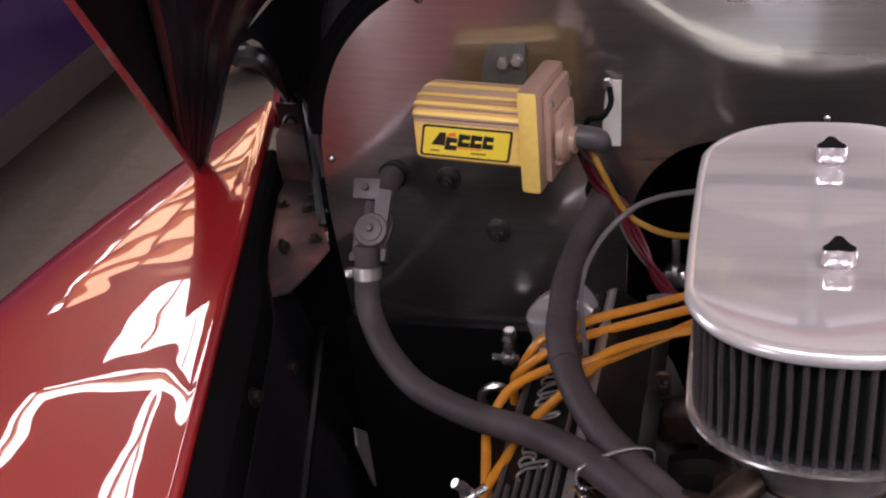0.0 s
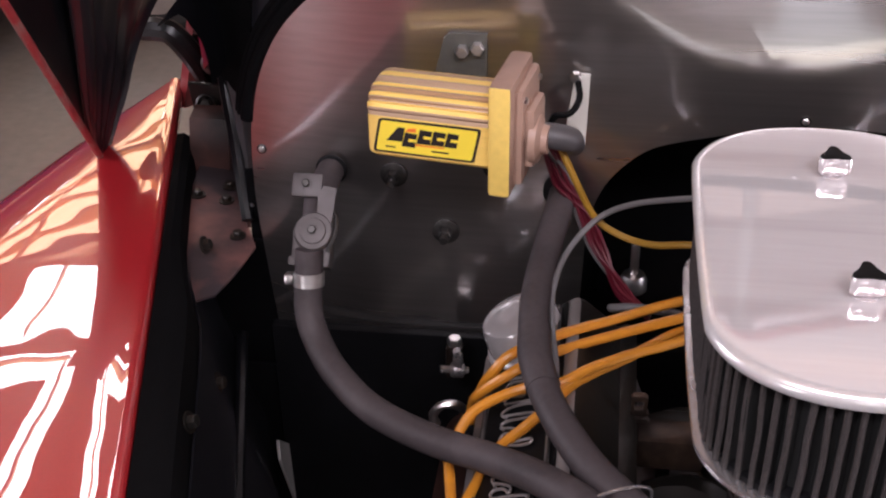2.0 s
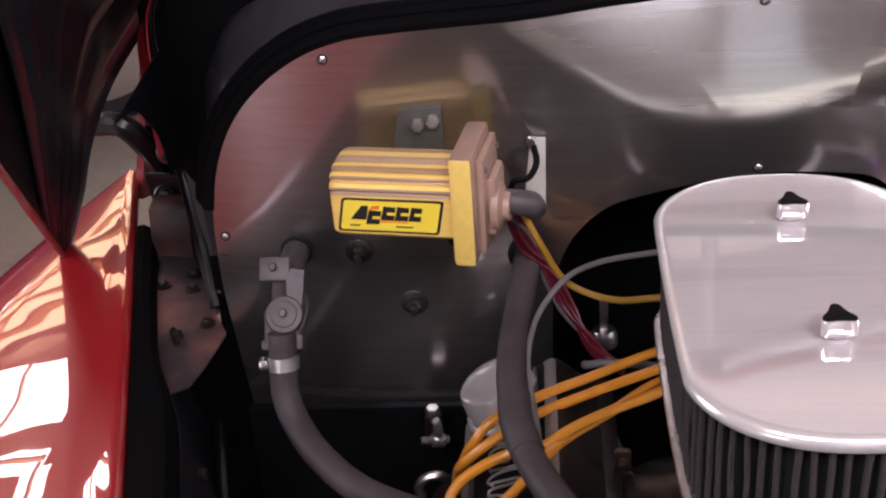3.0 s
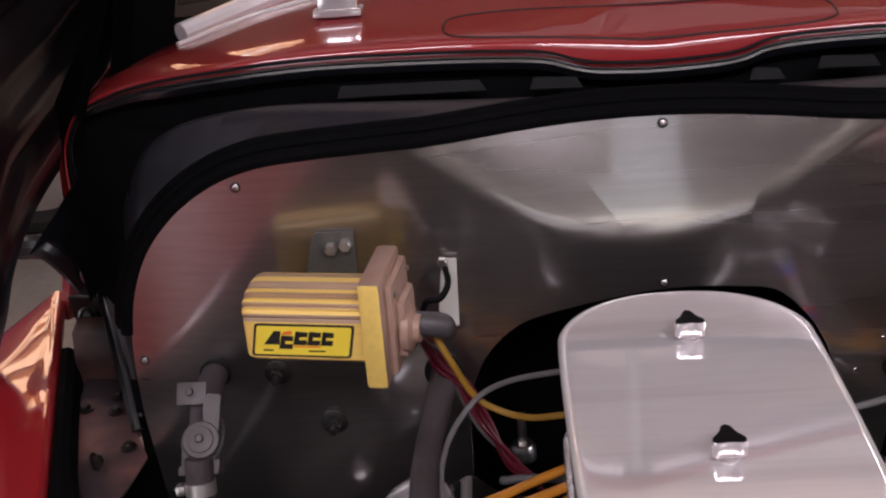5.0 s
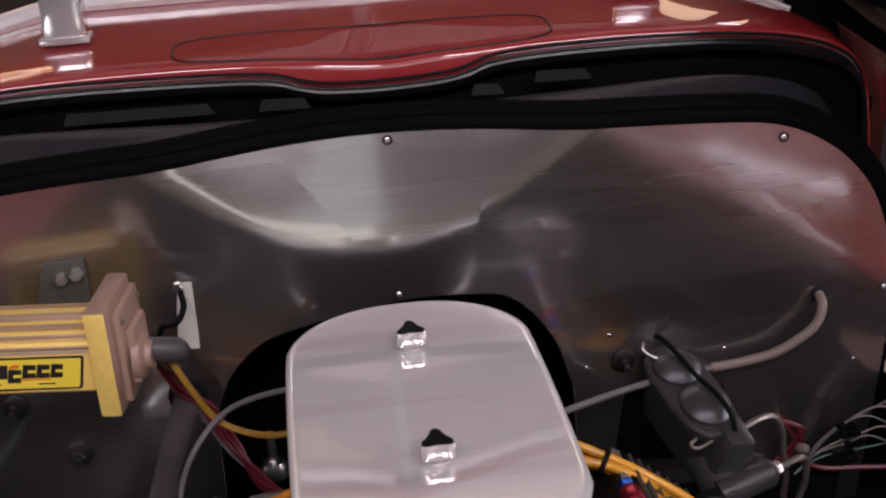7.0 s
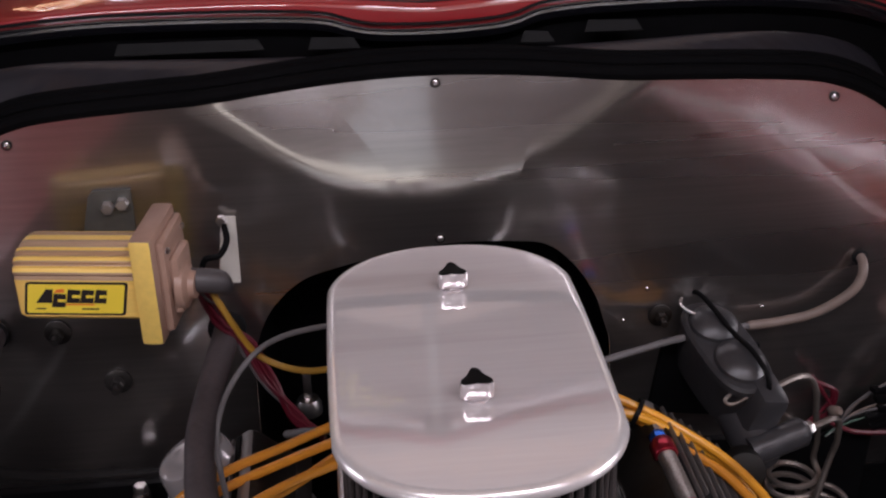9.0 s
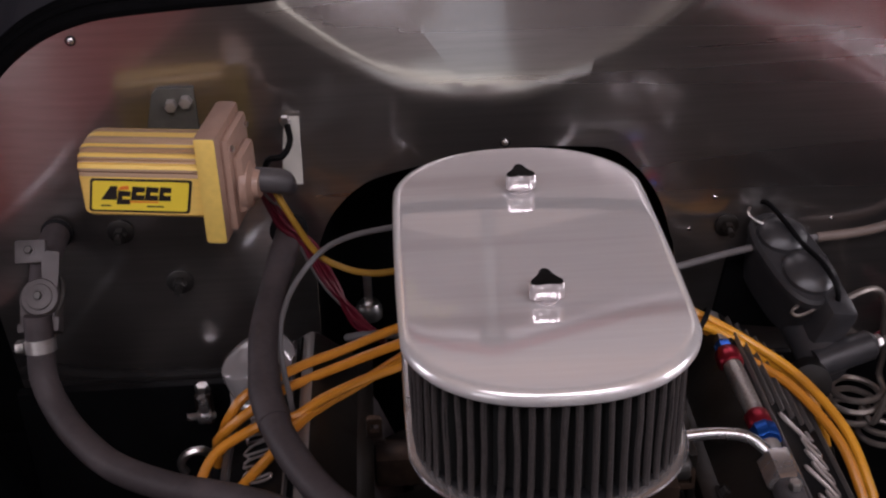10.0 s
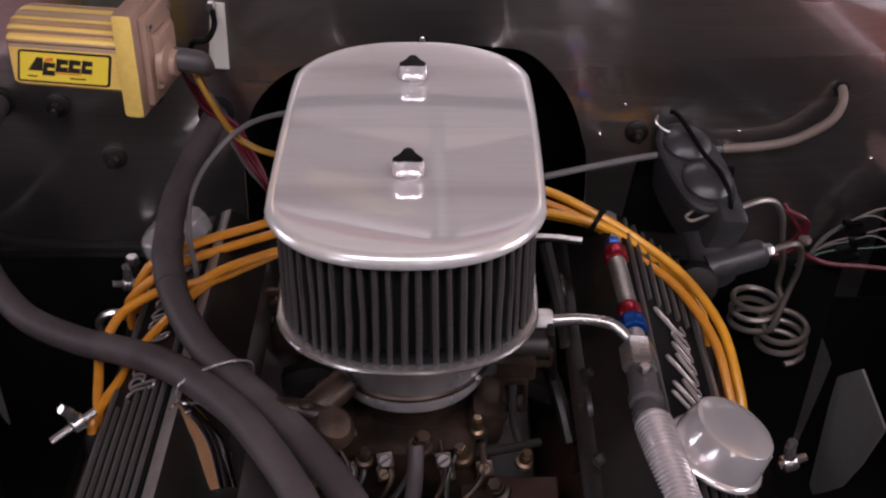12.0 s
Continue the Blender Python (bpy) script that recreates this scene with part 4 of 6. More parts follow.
    for y in (-0.163, -0.318):
        knob = part("wing_knob", knob_mesh(), SATINCHROME, ac, "chrome wing knob with a dark pointed top")
        knob.location = (AX + 0.001, y, 1.0003)
        bm = bmesh.new()
        slab(bm, [(f * math.cos(a), f * math.sin(a)) for a, f in [(2 * math.pi * i / 36, knob_radius(2 * math.pi * i / 36) * 0.93) for i in range(36)]], 0.0012, Matrix.Translation((0, 0, 0.0152)))
        part("cap", bm, SATIN, knob, "dark cap")


def knob_radius(a):
    """Three rounded wings, one pointing back."""
    c = 0.5 + 0.5 * math.cos(3 * a + 1.57)
    return 0.0074 + 0.0056 * c ** 1.8


def knob_mesh():
    bm = bmesh.new()
    lathe(bm, [(0.0085, 0.0), (0.0085, 0.0012), (0.0062, 0.0016), (0.0062, 0.003), (0.0080, 0.0034)], None, 24)
    rings = []
    for f, z in ((0.90, 0.003), (1.0, 0.0042), (1.0, 0.0142), (0.95, 0.0155)):
        rings.append([bm.verts.new((f * knob_radius(a) * math.cos(a), f * knob_radius(a) * math.sin(a), z)) for a in [2 * math.pi * i / 36 for i in range(36)]])
    for a, b in zip(rings, rings[1:]):
        for i in range(36):
            j = (i + 1) % 36
            bm.faces.new((a[i], a[j], b[j], b[i]))
    bm.faces.new(rings[0])
    bm.faces.new(rings[-1])
    return bm


build_air_cleaner()


# ---- ignition coil ----
def build_coil():
    coil = thing("ignition_coil", "gold-coloured square ignition coil with a yellow label", "ignition coil")
    # local x along the coil, y towards the bay, z up
    coil.matrix_world = Matrix.Translation((-0.2985, -0.070, 0.988)) @ pose(0, 0, 0, 0, 0, -9) @ Matrix.Diagonal((0.95, 0.87, 0.86, 1))
    h = 0.0345
    bm = bmesh.new()
    # flat front for the label, round ribbed back and top
    section = [(-h, -h + 0.004), (-h, 0.009)]
    for k in range(41):
        a = radians(180 - 170 * k / 40)
        r = 1.0 + 0.045 * (-1 if k % 6 < 2 else 1) * (0 < k < 40)
        section.append((h * r * math.copysign(abs(math.cos(a)) ** 0.72, math.cos(a)), 0.009 + (h - 0.009) * r * abs(math.sin(a)) ** 0.72))
    section += [(h, -h + 0.006), (h - 0.006, -h), (-h + 0.004, -h)]
    ends = []
    for x, k in ((-0.057, 0.90), (-0.0555, 0.955), (-0.0525, 0.985), (-0.049, 1.0), (0.052, 1.0)):
        ends.append([bm.verts.new((x, y * k, z * k)) for y, z in section])
    for a, b in zip(ends, ends[1:]):
        for i in range(len(a)):
            j = (i + 1) % len(a)
            bm.faces.new((a[i], a[j], b[j], b[i]))
    bm.faces.new(ends[0])
    bm.faces.new(ends[-1])
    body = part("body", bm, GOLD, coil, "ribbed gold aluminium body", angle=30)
    # tan rib faces paint in the pinkish light that the gold mirrors
    body.data.materials.append(SHEEN_RIB)
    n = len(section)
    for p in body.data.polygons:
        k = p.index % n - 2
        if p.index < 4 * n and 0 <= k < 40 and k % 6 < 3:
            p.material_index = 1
    bm = bmesh.new()
    box(bm, (0.0610, 0, -0.001), (0.0200, 0.088, 0.112), None, 0.005)
    flange = part("flange", bm, GOLD_PLATE, coil, "thick gold end plate, top reflection painted tan")
    # tan on upper and end faces: their pinkish reflection put into the colour
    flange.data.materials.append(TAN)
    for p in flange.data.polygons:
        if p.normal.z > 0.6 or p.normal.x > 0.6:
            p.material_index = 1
    bm = bmesh.new()
    box(bm, (0.0735, 0.004, -0.001), (0.0100, 0.070, 0.096), None, 0.005)
    box(bm, (0.081, 0.0, -0.004), (0.012, 0.046, 0.060), None, 0.006)
    lathe(bm, [(0.024, 0.0), (0.023, 0.006), (0.0145, 0.009), (0.0135, 0.014)], Matrix.Translation((0.082, -0.006, -0.010)) @ pose(0, 0, 0, 0, 90, 0), 24)
    part("end_cap", bm, TAN, coil, "tan moulded end cap")
    for y, z in ((-0.024, 0.036), (0.030, 0.036)):
        bm = bmesh.new()
        bolt(bm, Matrix.Translation((0.0780, y, z)) @ pose(0, 0, 0, 0, 90, 0), 0.0034, 0.0030, 0.0)
        part("bolt", bm, ZINC, coil)
    # label, slanted, with a black rule and plain blocks for the mark
    face = Matrix.Translation((-0.004, -h - 0.0002, -0.0105)) @ pose(0, 0, 0, 90, 0, 0)

    def slant(x, y):
        return (x + 0.18 * y, y)

    def plate(w, d, r=0.003):
        pts = []
        for cx, cy, a0 in ((w - r, d - r, 0), (-w + r, d - r, 90), (-w + r, -d + r, 180), (w - r, -d + r, 270)):
            for k in range(5):
                a = radians(a0 + 22.5 * k)
                pts.append(slant(cx + r * math.cos(a), cy + r * math.sin(a)))
        return pts

    bm = bmesh.new()
    slab(bm, plate(0.0450, 0.0178), 0.0006, face)
    lab = part("label", bm, INK, coil, "black-edged slanted label")
    bm = bmesh.new()
    slab(bm, plate(0.0426, 0.0156, 0.002), 0.0010, face)
    part("label_field", bm, YELLOW, lab, "bright yellow label field")
    marks = ((-0.0272, 0.0030, 0.0122, 0.0074), (-0.0145, -0.0016, 0.0108, 0.0074), (-0.0020, 0.0030, 0.0108, 0.0074), (0.0102, 0.0030, 0.0106, 0.0074), (0.0220, 0.0030, 0.0096, 0.0074))
    for i, (x, y, w, d) in enumerate(marks):
        bm = bmesh.new()
        hw = w / 2 + 0.0006
        if i == 0:
            slab(bm, [slant(x - hw * 1.1, y - d), slant(x + hw, y - d), slant(x + hw, y + d), slant(x + hw * 0.1, y + d)], 0.0013, face)
        else:
            slab(bm, [slant(x - hw, y - d), slant(x + hw, y - d), slant(x + hw, y + d * 0.9), slant(x - hw + 0.001, y + d)], 0.0013, face)
        part("mark", bm, INK, lab, "plain black block")
        if i == 0:
            continue
        bm = bmesh.new()
        slab(bm, [slant(x - hw * 0.15, y - d * 0.22), slant(x + hw, y - d * 0.22), slant(x + hw, y + d * 0.18), slant(x - hw * 0.15, y + d * 0.18)], 0.0015, face)
        part("mark_gap", bm, YELLOW, lab)
    bm = bmesh.new()
    slab(bm, [slant(-0.0195, 0.0066), slant(-0.0100, 0.0072), slant(-0.0110, 0.0112), slant(-0.0175, 0.0100)], 0.0016, face)
    part("flame", bm, ORANGE_INK, lab, "small orange flame shape")
    for x, y, w in ((-0.030, -0.0108, 0.0045), (0.014, -0.0108, 0.0075), (0.004, -0.0060, 0.013)):
        bm = bmesh.new()
        slab(bm, [slant(x - w, y - 0.0007), slant(x + w, y - 0.0007), slant(x + w, y + 0.0007), slant(x - w, y + 0.0007)], 0.0013, face)
        part("print_bar", bm, INK if y < -0.006 else ORANGE_INK, lab)

    b = thing("coil_bracket", "grey galvanised coil bracket bolted to the firewall", "bracket")
    bm = bmesh.new()
    slab(bm, [(-0.034, -0.03), (0.016, -0.03), (0.016, 0.027), (-0.016, 0.027), (-0.021, 0.022)], 0.003, Matrix.Translation((-0.284, -0.001, 1.005)) @ OUT)
    part("plate", bm, GALVANISED, b)
    for x, z in ((-0.289, 1.017), (-0.276, 1.020)):
        bm = bmesh.new()
        bolt(bm, Matrix.Translation((x, -0.004, z)) @ OUT, 0.006, 0.007, 0.0)
        part("bolt", bm, ALU, b)
    r = thing("resistor_plate", "white-painted steel plate holding a small terminal", "mounting plate")
    bm = bmesh.new()
    slab(bm, [(-0.006, -0.042), (0.013, -0.042), (0.011, 0.024), (-0.002, 0.024)], 0.003, Matrix.Translation((-0.192, -0.004, 0.977)) @ OUT @ pose(0, 0, 0, 0, 0, -3))
    part("plate", bm, WHITE_PLATE, r)
    bm = bmesh.new()
    tube(bm, [(-0.190, -0.012, 0.996), (-0.188, -0.022, 0.985), (-0.195, -0.028, 0.974), (-0.207, -0.03, 0.972), (-0.212, -0.03, 0.962)], 0.0028, 8)
    part("terminal_wire", bm, SATIN, r)
    bm = bmesh.new()
    bolt(bm, Matrix.Translation((-0.192, -0.007, 0.999)) @ OUT, 0.005, 0.006)
    part("bolt", bm, ZINC, r)
    boot = thing("coil_boot", "grey rubber boot on the coil lead", "rubber boot")
    bm = bmesh.new()
    tube(bm, [(-0.232, -0.082, 0.982), (-0.215, -0.084, 0.981), (-0.202, -0.083, 0.979), (-0.192, -0.080, 0.975), (-0.188, -0.074, 0.966)], lambda f: 0.0106 if f < 0.75 else 0.0106 - 0.012 * (f - 0.75), 18)
    part("sleeve", bm, GREY_PLASTIC, boot)


build_coil()


# ---- heater valve and hoses ----
def build_heater():
    v = thing("heater_valve", "cast grey heater control valve with steel screws", "valve")
    bm = bmesh.new()
    tube(bm, [(-0.411, 0.004, 0.894), (-0.412, -0.025, 0.893), (-0.413, -0.05, 0.888), (-0.410, -0.075, 0.878)], 0.0125, 18)
    part("inlet_pipe", bm, HOSE, v, "short grey rubber inlet")
    bm = bmesh.new()
    lathe(bm, [(0.0146, 0), (0.0146, 0.002), (0.0130, 0.003)], Matrix.Translation((-0.411, -0.001, 0.894)) @ OUT, 24)
    part("grommet", bm, RUBBER, v, "black rubber grommet")
    fac = look((-0.407, -0.083, 0.889), (-0.407, -0.083 - 0.75, 0.889 + 0.66))  # local -z towards the viewer
    fac = fac @ pose(0.002, -0.008, 0, 180, 0, 0) @ Matrix.Diagonal((0.78, 0.86, 0.9, 1))
    bm = bmesh.new()
    box(bm, None, (0.044, 0.040, 0.020), fac @ Matrix.Translation((0, 0.016, -0.006)), 0.005)
    lathe(bm, [(0.017, 0.002), (0.0165, 0.007), (0.012, 0.009)], fac @ Matrix.Translation((0.004, 0.006, 0)), 28)
    part("body", bm, VALVE, v, "cast grey valve body")
    bm = bmesh.new()
    slab(bm, [(-0.019, -0.040), (-0.004, -0.042), (0.001, -0.030), (0.000, -0.014), (0.010, 0.004), (-0.002, 0.012), (-0.016, 0.004), (-0.018, -0.016)], 0.004, fac @ Matrix.Translation((-0.005, 0, 0.006)))
    part("lever", bm, VALVE, v)
    turn = fac.to_3x3().normalized().to_4x4()
    bm = bmesh.new()
    box(bm, None, (0.027, 0.021, 0.005), Matrix.Translation((-0.4195, -0.058, 0.908)) @ turn, 0.0018)
    part("top_plate", bm, VALVE, v, "small square cast plate")
    bm = bmesh.new()
    lathe(bm, [(0.0165, -0.012), (0.0168, -0.001), (0.0155, 0.001), (0.0115, 0.0014), (0.0110, 0.003), (0.0085, 0.0034)], Matrix.Translation((-0.407, -0.098, 0.886)) @ turn, 32)
    part("disc", bm, VALVE, v, "round ridged lever disc")
    bm = bmesh.new()
    tube(bm, [fac @ Vector(p) for p in ((-0.020, -0.020, 0.004), (-0.027, -0.008, 0.006), (-0.025, 0.010, 0.006), (-0.018, 0.024, 0.004))], 0.0018, 8)
    part("return_spring", bm, DULL, v, "bent spring wire")
    for x, y, z in ((-0.420, -0.060, 0.911), (-0.400, -0.072, 0.902), (-0.407, -0.1005, 0.889)):
        bm = bmesh.new()
        m = Matrix.Translation((x, y, z)) @ fac.to_3x3().to_4x4()
        lathe(bm, [(0.0065, -0.003), (0.0065, 0.0), (0.004, 0.0005)], m, 18)
        part("washer", bm, VALVE, v)
        bm = bmesh.new()
        bolt(bm, m, 0.0046, 0.004)
        part("screw", bm, DULL, v)
    bm = bmesh.new()
    box(bm, None, (0.046, 0.010, 0.022), fac @ Matrix.Translation((0.002, 0.034, -0.008)), 0.003)
    part("flange", bm, VALVE, v)

    h = thing("heater_hose", "grey rubber heater hose curving over the valve cover", "hose", "heater hoses")
    bm = bmesh.new()
    tube(bm, [(-0.409, -0.108, 0.874), (-0.409, -0.118, 0.848), (-0.408, -0.130, 0.822), (-0.395, -0.150, 0.803), (-0.372, -0.182, 0.797), (-0.335, -0.224, 0.799), (-0.285, -0.256, 0.802), (-0.236, -0.284, 0.812),
              (-0.194, -0.328, 0.835), (-0.158, -0.368, 0.848), (-0.112, -0.42, 0.850), (-0.06, -0.50, 0.83), (-0.03, -0.60, 0.80)], 0.0122, 18)
    part("rubber", bm, HOSE, h)
    bm = bmesh.new()
    m = along((-0.4090, -0.1170, 0.850), (-0.4088, -0.1195, 0.842))
    lathe(bm, [(0.0122, -0.006), (0.0134, -0.0058), (0.0134, 0.0058), (0.0122, 0.006)], m, 28)
    clamp = part("clamp", bm, ALU, h, "worm-drive steel hose clamp")
    bm = bmesh.new()
    box(bm, None, (0.008, 0.014, 0.009), m @ Matrix.Translation((-0.0165, 0, 0)), 0.002)
    part("clamp_screw", bm, ZINC, clamp)
    h2 = thing("heater_hose", "grey rubber heater hose with a joined sleeve from the firewall", "hose", "heater hoses")
    bm = bmesh.new()
    tube(bm, [(-0.199, 0.01, 0.884), (-0.200, -0.02, 0.884), (-0.206, -0.09, 0.884), (-0.212, -0.16, 0.878), (-0.210, -0.204, 0.867), (-0.198, -0.258, 0.856), (-0.168, -0.315, 0.848), (-0.132, -0.356, 0.842),
              (-0.074, -0.42, 0.835), (-0.02, -0.50, 0.82), (0.02, -0.60, 0.80)], 0.0122, 18)
    part("rubber", bm, HOSE, h2)
    bm = bmesh.new()
    tube(bm, [(-0.2105, -0.197, 0.8685), (-0.2085, -0.222, 0.8635), (-0.200, -0.252, 0.857)], 0.0132, 18)
    part("sleeve", bm, HOSE, h2, "thicker joining sleeve")
    bm = bmesh.new()
    lathe(bm, [(0.018, 0), (0.018, 0.003), (0.014, 0.005)], Matrix.Translation((-0.199, -0.001, 0.884)) @ OUT, 24)
    part("grommet", bm, RUBBER, h2)
    t = thing("hose_tie", "thin pale wire tie round both heater hoses", "wire tie")
    bm = bmesh.new()
    c = Vector((-0.148, -0.361, 0.8455))
    ax = Vector((0.55, 0.25, 0.05)).normalized()
    up = Vector((0, 0.05, 1)).normalized()
    tube(bm, [c + ax * 0.030 * math.cos(a) + up * 0.0145 * math.copysign(abs(math.sin(a)) ** 0.7, math.sin(a)) for a in [2 * math.pi * i / 28 for i in range(29)]], 0.0012, 6, per=2)
    part("wire", bm, PIPE, t)


build_heater()


# ---- engine ----
def build_valve_cover(s):
    v = thing("valve_cover", "finned black and polished aluminium valve cover", "valve cover", "valve covers")
    # local x across the cover, y along the engine, z out of its face
    zx = Vector((s * 0.65, 0, 0.76)).normalized()
    xx = Vector((0, 1, 0)).cross(zx).normalized()
    m = Matrix((xx, Vector((0, 1, 0)), zx)).transposed().to_4x4()
    m.translation = Vector((s * 0.219, -0.315, 0.795))
    v.matrix_world = m
    half, long = 0.054, 0.235
    bm = bmesh.new()
    rings = []
    for w, l, z in ((half + 0.014, long + 0.012, -0.062), (half + 0.012, long + 0.01, -0.056), (half + 0.006, long + 0.004, -0.050), (half + 0.002, long, -0.008), (half, long - 0.002, -0.002), (half - 0.003, long - 0.005, 0.0)):
        ring = []
        for cx, cy, a0 in ((w - 0.012, l - 0.012, 0), (-w + 0.012, l - 0.012, 90), (-w + 0.012, -l + 0.012, 180), (w - 0.012, -l + 0.012, 270)):
            for k in range(5):
                a = radians(a0 + 22.5 * k)
                ring.append(bm.verts.new((cx + 0.012 * math.cos(a), cy + 0.012 * math.sin(a), z)))
        rings.append(ring)
    for a, b in zip(rings, rings[1:]):
        for i in range(len(a)):
            j = (i + 1) % len(a)
            bm.faces.new((a[i], a[j], b[j], b[i]))
    bm.faces.new(rings[0])
    bm.faces.new(rings[-1])
    body = part("body", bm, DARK, v, "cast cover body, dark with a bright border")
    body.data.materials.append(COVER)
    for p in body.data.polygons:
        if p.normal.z > 0.4 and p.center.z > -0.02:
            p.material_index = 1
    bm = bmesh.new()
    box(bm, (0, 0, 0.0006), (half * 1.55, long * 1.93, 0.003), None, 0.001)
    part("field", bm, SATIN, v, "black sunken field")
    for k in range(7):
        x = -0.036 + k * 0.012
        for y0, y1 in (((-0.222, -0.085), (0.105, 0.222)) if s > 0 else ((-0.222, -0.004), (0.182, 0.222))) if 0 < k < 6 else ((-0.222, 0.222),):
            bm = bmesh.new()
            box(bm, (x, (y0 + y1) / 2, 0.003), (0.0021, y1 - y0, 0.006), None, 0.0007)
            part("fin", bm, FIN, v, "polished cooling fin")
    # the raised mark: plain slanting strokes, each bent its own way
    rnd = random.Random(7)
    for k in range(11):
        u0 = -0.086 + k * 0.0158
        tall = (0.040, 0.034, 0.022, 0.038, 0.034, 0.020, 0.036, 0.020, 0.022, 0.020, 0.036)[k]
        bm = bmesh.new()
        pts = []
        for pu, pv in ((0.0, 0.05), (0.25, 0.55), (0.55, 0.98), (0.80, 0.92), (0.62, 0.60), (0.40, 0.20), (0.62, 0.0), (1.05, 0.12)):
            pu, pv = pu + rnd.uniform(-0.08, 0.08), pv + rnd.uniform(-0.05, 0.05)
            pts.append((-s * (pv * tall - 0.016), s * (u0 + pu * 0.0185 + pv * tall * 0.25) + (0.086 if s < 0 else 0.0), 0.0042))
        tube(bm, pts, 0.0013, 6, per=4)
        part("raised_mark", bm, COVER, v, "raised polished stroke")
    for y in (-0.20, -0.08, 0.02):
        bm = bmesh.new()
        bolt(bm, Matrix.Translation((-s * (half + 0.006), y, -0.050)), 0.0055, 0.006, 0.008)
        part("bolt", bm, DULL, v)
    return m


COVER_L, COVER_R = build_valve_cover(-1), build_valve_cover(1)


def build_breather(m, y, sink, label):
    b = thing("breather_cap", label, "breather cap", "breather caps")
    b.matrix_world = Matrix.Translation(m @ Vector((0, y, 0.0))) @ pose(0, 0, 0, 0, math.copysign(24, m.translation.x), 0) @ Matrix.Translation((0, 0, -sink))
    bm = bmesh.new()
    lathe(bm, [(0.019, -0.006), (0.0215, -0.004), (0.0215, 0.006), (0.019, 0.008)], None, 32)
    part("grommet", bm, RUBBER, b, "black rubber grommet")
    bm = bmesh.new()
    lathe(bm, [(0.0170, -0.02), (0.0170, 0.011)], None, 32)
    part("stem", bm, ZINC, b)
    bm = bmesh.new()
    lathe(bm, [(0.034, 0.0112), (0.0385, 0.015), (0.0395, 0.017), (0.0385, 0.019), (0.0362, 0.0206)], None, 56)
    part("rolled_rim", bm, SATINCHROME, b)
    bm = bmesh.new()
    lathe(bm, [(0.017, 0.0105), (0.034, 0.0118), (0.0362, 0.0206), (0.0355, 0.024), (0.0335, 0.041), (0.0315, 0.0455), (0.028, 0.0475), (0.012, 0.0480), (0.002, 0.048)], None, 56)
    part("shell", bm, SATINCHROME, b)


build_breather(COVER_L, 0.205, 0.016, "chrome push-in breather cap on the valve cover's rear")
build_breather(COVER_R, -0.085, 0.0, "chrome push-in breather cap on the valve cover's front")


